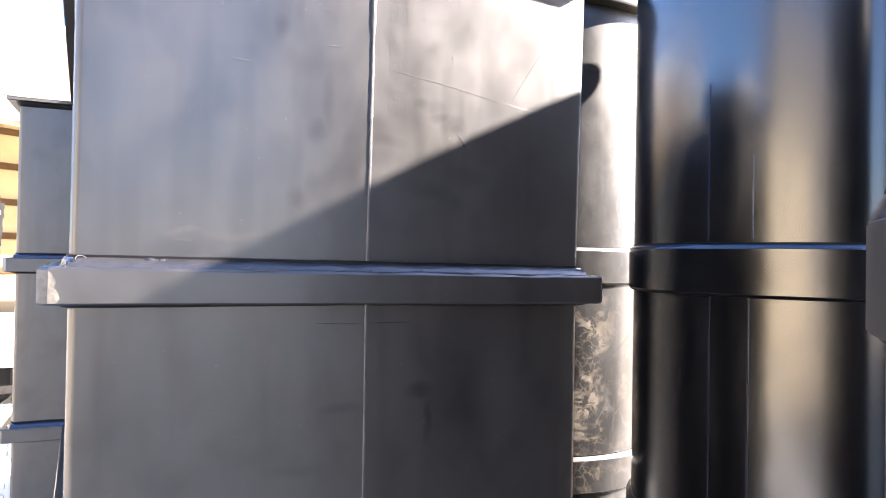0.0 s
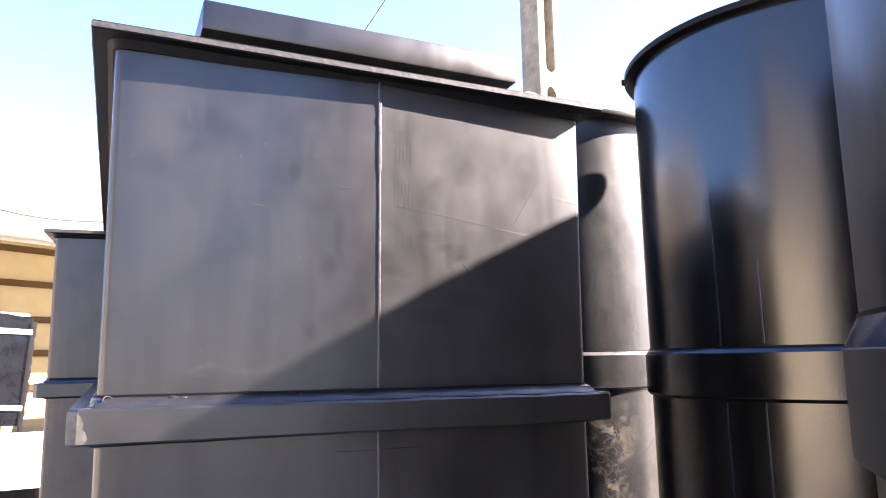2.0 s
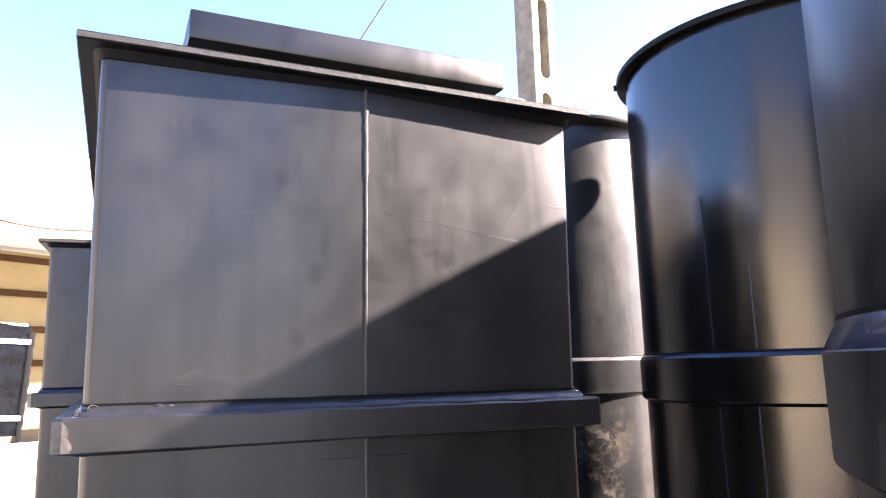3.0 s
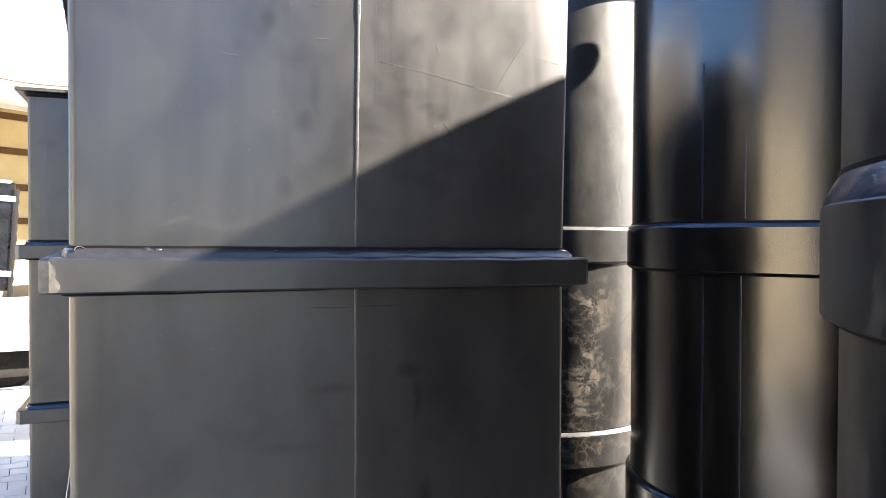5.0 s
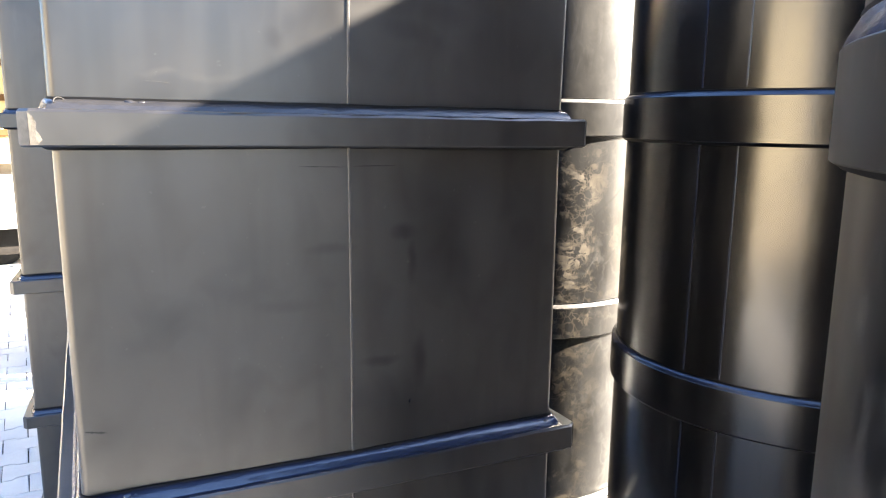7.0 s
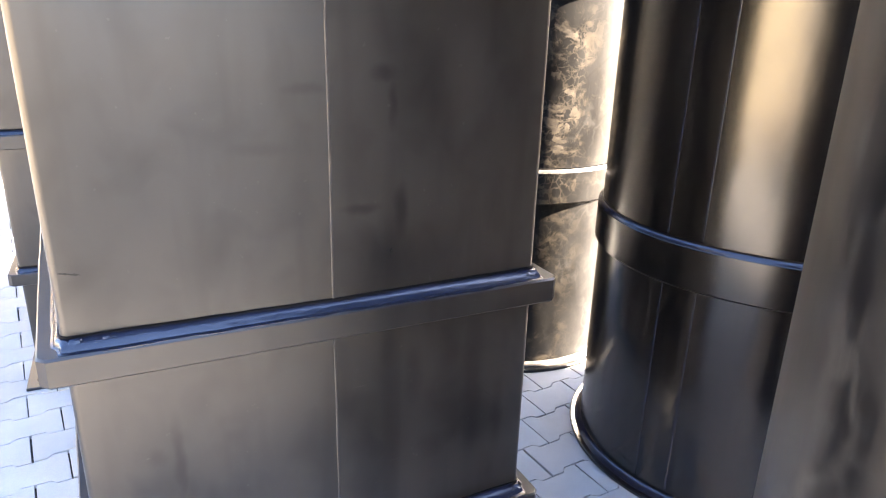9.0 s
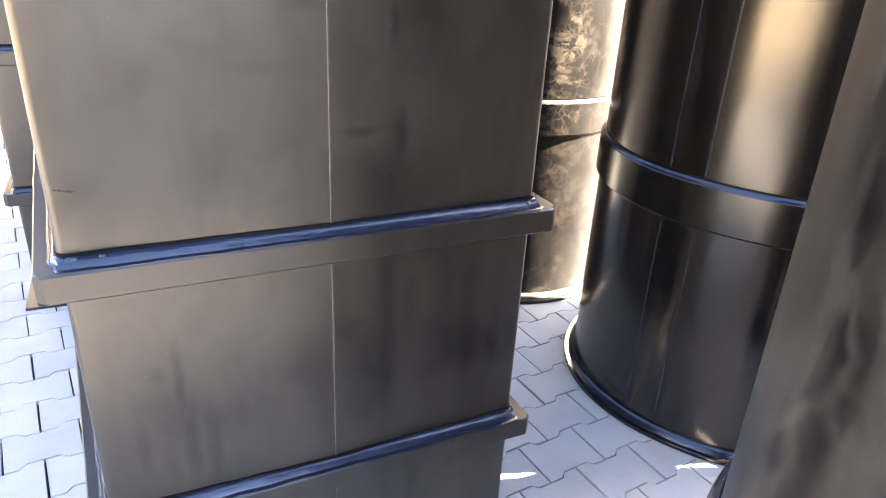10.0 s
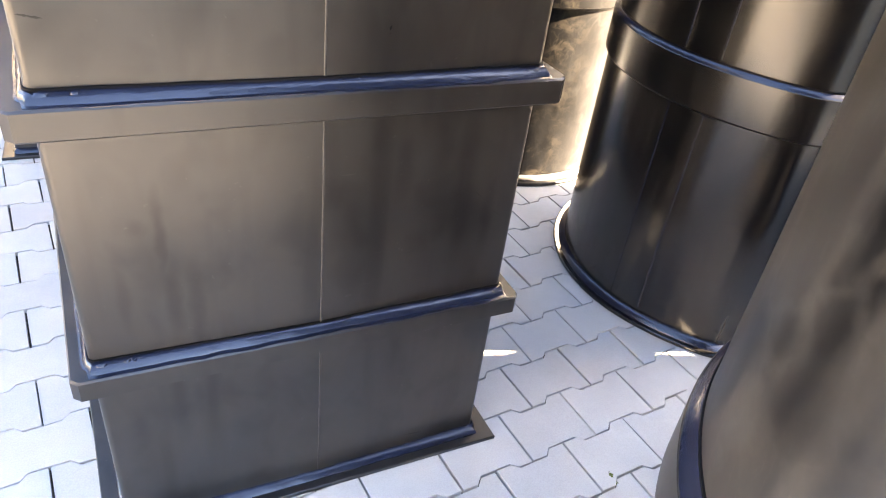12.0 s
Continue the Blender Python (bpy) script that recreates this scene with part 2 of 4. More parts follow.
STAINS_LOW = [(0.149, 0.768, 0.008, 0.069, -0.56), (0.161, 0.626, 0.012, 0.077, -0.56), (0.113, 0.787, 0.010, 0.018, -0.43), (0.076, 0.646, 0.009, 0.062, -0.37),
              (0.197, 0.603, 0.012, 0.079, -0.43), (0.726, 0.785, 0.019, 0.166, -0.50), (0.592, 0.855, 0.015, 0.049, -0.43), (0.790, 0.705, 0.012, 0.065, -0.50),
              (0.457, 0.813, 0.018, 0.024, -0.37), (0.540, 0.922, 0.012, 0.034, -0.31), (0.147, 0.379, 0.015, 0.093, -0.37), (0.612, 0.372, 0.019, 0.104, -0.31), (0.067, 0.237, 0.021, 0.084, -0.31)]
PLASTIC = black_plastic("black_plastic")
PLASTIC_FRONT = black_plastic("black_plastic_smudged", stains=STAINS_TOP + STAINS_MIDDLE + STAINS_LOW)
PLASTIC_STREAKED = black_plastic("black_plastic_streaked", stains=[(0.060, 1.965, 0.005, 0.040, 0.75), (0.052, 1.915, 0.004, 0.030, 0.5), (0.050, 1.775, 0.010, 0.045, 0.35), (0.105, 2.085, 0.016, 0.010, 0.35), (0.10, 2.03, 0.05, 0.01, 0.2)])
PLASTIC_ROUND = wound_plastic("black_plastic_round", 0.012, (0.18, 0.25), 0.12, sheen=0.65, scuffs=0.03, low_runs=0.15)
PLASTIC_NEAR = wound_plastic("black_plastic_dusty", 0.245, (0.31, 0.40), 0.08, scuffs=0.16, sheen=0.48, smears=0.12)
PLASTIC_MUD = wound_plastic("black_plastic_muddy", 0.135, (0.34, 0.44), 0.10, 0.95, sheen=0.42, grime=(0.108, 0.106, 0.101), smears=0.16)
PLASTIC_CLEAN = plain("black_plastic_matt", (0.0016, 0.0016, 0.0020), (0.0032, 0.0032, 0.0036), 9, 0.5, 0.1, 90)
PLASTIC_CLEAN.node_tree.nodes["Principled BSDF"].inputs["Specular IOR Level"].default_value = 0.13
PLATE_EDGE = plain("sawn_plastic", (0.008, 0.008, 0.008), (0.030, 0.029, 0.027), 45, 0.7, 0.3, 150)
PALE_PLASTIC = plain("pale_plastic", (0.42, 0.42, 0.41), (0.55, 0.55, 0.54), 30, 0.5)
# black rod; the navy base colour paints the sky's reflection
WELD = weld_plastic("weld_plastic")
WELD_DUSTY = weld_plastic("weld_plastic_dusty", 0.16, (0.0028, 0.0032, 0.0050), (0.0050, 0.0058, 0.0085), 0.5)
# heavy pale share puts the sun glint on the bead into its colour
WELD_GLINT = weld_plastic("weld_plastic_glint", 0.9, (0.0028, 0.0032, 0.0050), (0.0050, 0.0058, 0.0085), 0.5)
SEAM = plain("seam_plastic", (0.010, 0.010, 0.011), (0.040, 0.039, 0.038), 60, 0.45, 0.3, 160)
SCRAPED = scraped_plastic()
PAVER = paver_material()
JOINT = plain("joint_sand", (0.018, 0.017, 0.014), (0.060, 0.055, 0.046), 30, 0.95)
GROUND = plain("yard_earth", (0.42, 0.352, 0.245), (0.54, 0.462, 0.335), 0.8, 0.9, 0.2, 60)
CONCRETE = plain("post_concrete", (0.12, 0.105, 0.078), (0.25, 0.225, 0.17), 14, 0.9, 0.4, 90)
RENDER = plain("yellow_render", (0.19, 0.145, 0.066), (0.24, 0.19, 0.095), 2, 0.9, 0.2, 80)
OCHRE_RENDER = plain("ochre_render", (0.34, 0.298, 0.212), (0.42, 0.372, 0.270), 1.5, 0.9, 0.2, 80)
GREY_RENDER = plain("grey_render", (0.23, 0.215, 0.18), (0.29, 0.27, 0.225), 1.5, 0.9, 0.2, 80)
GREY_BOARDS = plain("grey_boards", (0.090, 0.088, 0.086), (0.140, 0.137, 0.132), 1.2, 0.85, 0.3, 40)
TIMBER = plain("brown_timber", (0.030, 0.014, 0.003), (0.045, 0.022, 0.006), 5, 0.8, 0.3, 50)
TIMBER.node_tree.nodes["Principled BSDF"].inputs["Specular IOR Level"].default_value = 0.15
CANVAS = plain("white_sheet", (0.74, 0.73, 0.70), (0.82, 0.81, 0.79), 1.2, 0.7, 0.2, 20)
WHITE = plain("white_paint", (0.74, 0.74, 0.73), (0.82, 0.82, 0.81), 2.5, 0.45, 0.1, 40)
FILM = plain("black_film", (0.004, 0.004, 0.005), (0.010, 0.010, 0.011), 9, 0.20, 1.0, 34)
FILM.node_tree.nodes["Principled BSDF"].inputs["Specular IOR Level"].default_value = 0.25
STRAP = plain("white_strap", (0.72, 0.71, 0.66), (0.82, 0.81, 0.77), 20, 0.6)
STEEL = plain("dark_steel", (0.004, 0.0035, 0.003), (0.012, 0.010, 0.008), 12, 0.6, 0.3, 60)
RUBBER = plain("rubber", (0.004, 0.004, 0.004), (0.010, 0.0095, 0.009), 20, 0.8)
for dull in (STEEL, RUBBER):
    dull.node_tree.nodes["Principled BSDF"].inputs["Specular IOR Level"].default_value = 0.2
WOOD = plain("pallet_wood", (0.30, 0.22, 0.13), (0.42, 0.33, 0.21), 14, 0.85, 0.4, 70)
CABLE = plain("cable", (0.03, 0.03, 0.03), (0.05, 0.05, 0.05), 20, 0.6)
SCUFF_DARK = plain("scuff_dark", (0.004, 0.004, 0.004), (0.008, 0.008, 0.008), 60, 0.8)
SCUFF_PRINT = plain("scuff_print", (0.007, 0.007, 0.007), (0.016, 0.0155, 0.015), 90, 0.43)
SCUFF_PALE = plain("scuff_pale", (0.012, 0.0118, 0.0115), (0.028, 0.0275, 0.027), 60, 0.5)
MOSS = plain("moss", (0.07, 0.10, 0.02), (0.16, 0.18, 0.05), 60, 0.95, 0.8, 300)


# ---- building blocks ----
def part(name, bm, material, parent=None, label="", smooth=True):
    me = bpy.data.meshes.new(name)
    bm.to_mesh(me)
    bm.free()
    me.materials.append(material)
    if smooth:
        for p in me.polygons:
            p.use_smooth = True
        me.set_sharp_from_angle(angle=radians(35))
    ob = new(name, me)
    ob.parent = parent
    if label:
        tagged(ob, label)
    return ob


def box(x0, x1, y0, y1, z0, z1, bevel=0.0, segments=2):
    bm = bmesh.new()
    bmesh.ops.create_cube(bm, size=1)
    for v in bm.verts:
        v.co = (x0 + (v.co.x + 0.5) * (x1 - x0), y0 + (v.co.y + 0.5) * (y1 - y0), z0 + (v.co.z + 0.5) * (z1 - z0))
    if bevel:
        bmesh.ops.bevel(bm, geom=bm.edges[:], offset=bevel, segments=segments, affect="EDGES", profile=0.5)
    return bm


def flattened(a):
    """Radius factor of a wall that was bent from sheet: flatter beside its seam, out of round by a few centimetres."""
    t = math.degrees(a) % 360
    if not 205 < t < 249:
        return 1.0
    if t < 230:
        return 1 + 0.16 * radians(t - 205) ** 2
    u, reach = (t - 230) / 19, radians(25)
    return 1 + 0.16 * reach ** 2 * (2 * u ** 3 - 3 * u ** 2 + 1) + 0.32 * reach * radians(19) * (u ** 3 - 2 * u ** 2 + u)


def lathe(profile, steps=96, a0=0.0, a1=math.tau, factor=None):
    """Turns a profile of (radius, height) round z; closed all round, or an arc with its two ends closed."""
    bm = bmesh.new()
    full = abs(a1 - a0 - math.tau) < 1e-6
    rings = []
    for i in range(steps if full else steps + 1):
        a = a0 + (a1 - a0) * i / steps
        k = factor(a) if factor else 1.0
        rings.append([bm.verts.new((k * r * math.cos(a), k * r * math.sin(a), z)) for r, z in profile])
    n = len(profile)
    for i in range(steps):
        p, q = rings[i], rings[(i + 1) % len(rings)]
        for j in range(n):
            bm.faces.new((p[j], q[j], q[(j + 1) % n], p[(j + 1) % n]))
    if not full:
        bm.faces.new(rings[0])
        bm.faces.new(rings[-1][::-1])
    bmesh.ops.recalc_face_normals(bm, faces=bm.faces)
    return bm


def sweep(path, section, closed=True, wobble=0.0, other_sides=1.0):
    """A section of (outward, up) carried round a level path of (x, y, nx, ny, z); narrower or wider on all sides but the front."""
    bm = bmesh.new()
    rings = []
    for x, y, nx, ny, z in path:
        k = 1 + wobble * (noise.noise((x * 23, y * 23, z * 11)) + 0.5 * noise.noise((x * 71, y * 71, z * 11)))
        side = k * (1.0 if ny < -0.9 else other_sides)
        rings.append([bm.verts.new((x + nx * o * side, y + ny * o * side, z + u * k)) for o, u in section])
    n = len(section)
    for i in range(len(rings) if closed else len(rings) - 1):
        p, q = rings[i], rings[(i + 1) % len(rings)]
        for j in range(n):
            bm.faces.new((p[j], q[j], q[(j + 1) % n], p[(j + 1) % n]))
    if not closed:
        bm.faces.new(rings[0])
        bm.faces.new(rings[-1][::-1])
    bmesh.ops.recalc_face_normals(bm, faces=bm.faces)
    return bm


def round_rect(w, d, r, z, out=0.0, step=0.05, tilt=0.0):
    """Points round a rectangle 0..w, 0..d with rounded corners, with outward normals."""
    path = []
    corners = [((w - r, r), -90), ((w - r, d - r), 0), ((r, d - r), 90), ((r, r), 180)]
    sides = [((r, 0), (w - r, 0), (0, -1)), ((w, r), (w, d - r), (1, 0)), ((w - r, d), (r, d), (0, 1)), ((0, d - r), (0, r), (-1, 0))]
    for (p, q, nrm), ((cx, cy), a0) in zip(sides, corners):
        n = max(2, int(math.dist(p, q) / step))
        for i in range(n):
            f = i / n
            path.append((p[0] + (q[0] - p[0]) * f + nrm[0] * out, p[1] + (q[1] - p[1]) * f + nrm[1] * out, *nrm))
        for i in range(4):
            a = radians(a0 + 90 * i / 4)
            path.append((cx + (r + out) * math.cos(a), cy + (r + out) * math.sin(a), math.cos(a), math.sin(a)))
    return [(x, y, nx, ny, z + tilt * x) for x, y, nx, ny in path]


def square_path(w, d, z, step=0.06, tilt=0.0, planed=0.0):
    """Points round a rectangle with mitred corners, planed off by a share of the overhang."""
    path = []
    corners = [(0, 0, -1, -1), (w, 0, 1, -1), (w, d, 1, 1), (0, d, -1, 1)]
    for k in range(4):
        x0, y0, nx, ny = corners[k]
        x1, y1 = corners[(k + 1) % 4][:2]
        before, after = (((-1, 0), (0, -1), (1, 0), (0, 1), (-1, 0)))[k:k + 2]
        for a, b in ((before, after), (after, before)) if planed else ():
            path.append((x0, y0, a[0] + b[0] * (1 - planed), a[1] + b[1] * (1 - planed), z + tilt * x0))
        if not planed:
            path.append((x0, y0, nx, ny, z + tilt * x0))
        n = max(2, int(math.dist((x0, y0), (x1, y1)) / step))
        side = ((0, -1), (1, 0), (0, 1), (-1, 0))[k]
        for i in range(1, n):
            f = i / n
            path.append((x0 + (x1 - x0) * f, y0 + (y1 - y0) * f, *side, z + tilt * (x0 + (x1 - x0) * f)))
    return path


def front_y(x, z, w, seam, stops):
    """Depth of the front: two sheets that meet at the seam with a slight outward angle and swell between the ribs."""
    a = max(q for q in stops[:-1] if q <= z + 1e-6)
    e = min(q for q in stops if q > a + 1e-6)
    tent = max(0.0, min(x / seam, (w - x) / (w - seam)))
    f = math.sin(math.pi * min(max(x / w, 0.0), 1.0))
    return -0.009 * tent - (0.0025 * math.sin(math.pi * (z - a) / (e - a)) + 0.0012 * noise.noise((x * 3, 0, z * 3))) * f


def box_tank(name, w, d, ribs, top, slump, seam, lid=True, sheet=PLASTIC):
    """A welded rectangular tank: sheet body, ribs with weld beads, base plate, top plate, lid and lifting lugs."""
    tank = new(name)
    tilt = -slump / w
    # body, bulging a little between the ribs
    levels = [0.0]
    stops = [0.0] + [z for z, h in ribs] + [top]
    for a, b in zip(stops, stops[1:]):
        levels += [a + (b - a) * i / 8 for i in range(1, 9)]
    bm = bmesh.new()
    rings = []
    for z in levels:
        a = max(s for s in stops if s <= z + 1e-6) if z < top else stops[-2]
        b = min([s for s in stops if s > a + 1e-6])
        swell = 0.0035 * math.sin(math.pi * (z - a) / (b - a))
        ring = []
        for x, y, nx, ny, _ in round_rect(w, d, 0.012, 0):
            f = math.sin(math.pi * min(max(x / w if abs(ny) > 0.5 else y / d, 0), 1))
            k = swell * f + 0.0012 * noise.noise((x * 3, y * 3, z * 3)) * f
            if ny < -0.5 and nx == 0:
                x = seam if abs(x - seam) < 0.027 else x
                y, k = front_y(x, z, w, seam, stops), 0.0
            ring.append(bm.verts.new((x + nx * k, y + ny * k, z + tilt * x * z / top)))
        rings.append(ring)
    n = len(rings[0])
    for p, q in zip(rings, rings[1:]):
        for j in range(n):
            bm.faces.new((p[j], p[(j + 1) % n], q[(j + 1) % n], q[j]))
    bm.faces.new(rings[0][::-1])
    body = part("body", bm, sheet, tank)
    for edge in body.data.edges:
        if all(abs(body.data.vertices[v].co.x - seam) < 1e-5 and body.data.vertices[v].co.y < 0.02 for v in edge.vertices):
            edge.use_edge_sharp = True
    # vertical butt weld on the front, section by section
    for a, b in zip(stops, stops[1:]):
        path = [(seam + 0.0006 * noise.noise((i * 0.7, a * 9, 3)), 0.0, 0, -1, a + 0.03 + (b - 0.034 - a) * i / 60) for i in range(61)]
        path = [(x, front_y(x, z, w, seam, stops) - 0.0008, nx, ny, z) for x, y, nx, ny, z in path]
        bm = bmesh.new()
        rs = []
        for x, y, _, _, z in path:
            k = 1 + 0.35 * noise.noise((x * 9, z * 40, 1)) + (0.4 + 1.0 * noise.noise((3, z * 75, 7)) if lid and z > 2.035 else 0)
            rs.append([bm.verts.new((x + dx * k, y - dy * k, z)) for dx, dy in ((-0.0024, -0.005), (-0.0022, 0.0002), (-0.0011, 0.0010), (0.0011, 0.0010), (0.0022, 0.0002), (0.0024, -0.005))])
        for p, q in zip(rs, rs[1:]):
            for j in range(5):
                bm.faces.new((p[j], p[j + 1], q[j + 1], q[j]))
        part("seam_weld", bm, SEAM, tank, "narrow raised vertical weld seam")
    # ribs, each a closed band with a weld bead above and a thin matt dark strip below
    lean = -slump * 0.3 / w
    for z, h in ribs:
        rib = part("rib", sweep(square_path(w, d, z, 0.06, lean, 0.36),
                                [(0.0, 0), (0.034, 0), (0.037, 0.003), (0.037, h - 0.004), (0.034, h), (0.0, h)], wobble=0.03), PLASTIC, tank)
        part("weld_bead", sweep(round_rect(w, d, 0.012, z + h - 0.001, 0.0, 0.03, lean),
                                [(-0.004, 0.0), (0.0345, 0.0), (0.0345, 0.0014), (0.0255, 0.0022), (0.0225, 0.0070), (0.0175, 0.0116), (0.0105, 0.0148), (0.004, 0.0152), (-0.004, 0.0140)], wobble=0.10, other_sides=0.45), WELD_DUSTY if z > 1.2 and lid else WELD, rib, "glossy extruded weld bead along the rib")
        # raised near-black strip stands in for the shade between bead and sheet
        line = [(x, front_y(x, z + h + 0.014, w, seam, stops) if ny == -1 else y, nx, ny, u) for x, y, nx, ny, u in round_rect(w, d, 0.012, z + h + 0.0142, 0.0, 0.03, lean)]
        part("weld_gap", sweep(line, [(-0.003, -0.004), (0.0030, -0.004), (0.0030, 0.0032), (-0.003, 0.0042)], wobble=0.3), PLASTIC_CLEAN, rib, "thin dark strip painting gap shade above the weld")
        part("under_weld", sweep(square_path(w, d, z, 0.05, lean), [(-0.002, 0.0), (0.012, 0.0), (0.006, -0.004), (-0.002, -0.006)], wobble=0.2), PLASTIC_CLEAN, rib, "matt dark strip under the rib")
        lumps = ((0.020, 0.006), (0.066, 0.005), (0.079, 0.004), (0.838, 0.006), (0.818, 0.004), (0.46, 0.004), (0.49, 0.003)) if z < 1.2 else ((0.105, 0.005), (0.122, 0.004), (0.842, 0.005), (0.30, 0.003))
        for k, (lx, lr) in enumerate(lumps if lid else ()):
            bm = bmesh.new()
            bmesh.ops.create_icosphere(bm, subdivisions=2, radius=1.0)
            for v in bm.verts:
                v.co *= 1 + 0.35 * noise.noise(v.co * 1.4 + Vector((k, z * 7, 0)))
            bmesh.ops.transform(bm, matrix=pose(lx, -0.012, z + h + 0.0115 + lean * lx, 38, 0, 20 * k) @ Matrix.Diagonal((lr * 1.7, lr, lr * 0.6, 1)), verts=bm.verts)
            part("weld_lump", bm, WELD_DUSTY if z > 1.2 else WELD, rib, "small lump where the weld starts")
        if z > 1.2 and lid:
            bm = lathe([(0.009 + 0.0011 * math.cos(k * math.tau / 6), 0.0011 * math.sin(k * math.tau / 6)) for k in range(6)], 20, radians(10), radians(170))
            bmesh.ops.transform(bm, matrix=pose(0.016, -0.016, z + h + 0.008, 62, 0, 30), verts=bm.verts)
            part("weld_curl", bm, PLASTIC_CLEAN, rib, "thin curled thread of weld plastic")
            bm = bmesh.new()
            edge = [(-0.0236, 0.003), (-0.014, 0.003), (-0.009, 0.010), (-0.011, 0.018), (-0.016, 0.024), (-0.014, 0.032), (-0.018, 0.041), (-0.0236, 0.047)]
            bm.faces.new([bm.verts.new((x, -0.0380, z + u)) for x, u in edge])
            bm.faces.new([bm.verts.new((x, y, z + u)) for x, y, u in ((-0.0376, -0.0242, 0.004), (-0.0242, -0.0376, 0.003), (-0.0242, -0.0376, 0.047), (-0.0376, -0.0242, 0.048))])
            bmesh.ops.recalc_face_normals(bm, faces=bm.faces)
            bmesh.ops.solidify(bm, geom=bm.faces[:], thickness=0.0012)
            part("scraped_patch", bm, SCRAPED, rib, "pale scraped corner of the rib", smooth=False)
    # foot
    base = part("base_plate", sweep(square_path(w, d, 0.0, 0.1), [(-0.02, 0), (0.046, 0), (0.047, 0.002), (0.047, 0.011), (0.045, 0.013), (-0.02, 0.013)]), PLASTIC, tank)
    part("weld_bead", sweep(round_rect(w, d, 0.012, 0.013, 0.0, 0.03), [(-0.004, 0.0), (0.026, 0.0), (0.0265, 0.0025), (0.022, 0.008), (0.014, 0.0125), (0.004, 0.0150), (-0.004, 0.0155)], wobble=0.10, other_sides=0.45), WELD, base, "glossy extruded weld bead along the foot")
    # top plate with a moulding below it
    bm = sweep(square_path(w, d, top, 0.1, tilt), [(-0.12, 0.004), (0.033, 0.004), (0.034, 0.006), (0.034, 0.016), (0.033, 0.018), (-0.12, 0.018)])
    plate = part("top_plate", bm, PLASTIC_CLEAN, tank)
    part("plate_edge", sweep(square_path(w, d, top, 0.02, tilt), [(0.033, 0.0065), (0.0352, 0.0065), (0.0352, 0.0155), (0.033, 0.0155)], wobble=0.02), PLATE_EDGE, plate, "sawn dusty edge of the top plate", smooth=False)
    bm = bmesh.new()
    vs = [bm.verts.new((x, y, top + 0.014 + tilt * x)) for x, y in ((0.1, 0.1), (w - 0.1, 0.1), (w - 0.1, d - 0.1), (0.1, d - 0.1))]
    vt = [bm.verts.new((v.co.x, v.co.y, v.co.z - 0.008)) for v in vs]
    bm.faces.new(vs)
    bm.faces.new(vt[::-1])
    for j in range(4):
        bm.faces.new((vt[j], vt[(j + 1) % 4], vs[(j + 1) % 4], vs[j]))
    part("top_sheet", bm, PLASTIC, plate)
    part("weld_bead", sweep(round_rect(w, d, 0.012, top - 0.014, 0.0, 0.03, tilt), [(-0.003, 0.003), (0.004, 0.004), (0.008, 0.009), (0.013, 0.018), (-0.003, 0.018)], wobble=0.12), PLASTIC_CLEAN, plate, "weld bead under the top plate")
    if lid:
        lx0, lx1, ly0, ly1 = 0.137, 0.788, 0.10, 0.80
        cover = new("lid")
        cover.parent = tank
        lift = Matrix.Translation((0, 0, top + 0.018)) @ Matrix.Rotation(math.atan(-tilt), 4, "Y")
        cover.matrix_local = lift
        part("neck", box(lx0 + 0.045, lx1 - 0.045, ly0 + 0.05, ly1 - 0.05, -0.012, 0.077, 0.004), PLASTIC, cover)
        part("cover_box", box(lx0, lx1, ly0, ly1, 0.0785, 0.1365, 0.0045, 2), PLASTIC, cover, "flat black lid box with rounded edges")
        lug_bm = bmesh.new()
        outer = []
        pts = [(-0.04, 0.0)] + [(0.04 * math.cos(radians(180 - i * 15)), 0.03 + 0.04 * math.sin(radians(i * 15))) for i in range(13)] + [(0.04, 0.0)]
        for y in (-0.006, 0.006):
            outer.append([lug_bm.verts.new((x, y, z)) for x, z in pts])
        lug_bm.faces.new(outer[0])
        lug_bm.faces.new(outer[1][::-1])
        for j in range(len(pts)):
            k = (j + 1) % len(pts)
            lug_bm.faces.new((outer[0][j], outer[1][j], outer[1][k], outer[0][k]))
        bmesh.ops.recalc_face_normals(lug_bm, faces=lug_bm.faces)
        lug = part("lifting_lug", lug_bm, PALE_PLASTIC, tank, "pale half-round lifting lug on the top plate", smooth=False)
        lug.location = (0.822, 0.11, top + 0.014 + tilt * 0.82)
    return tank


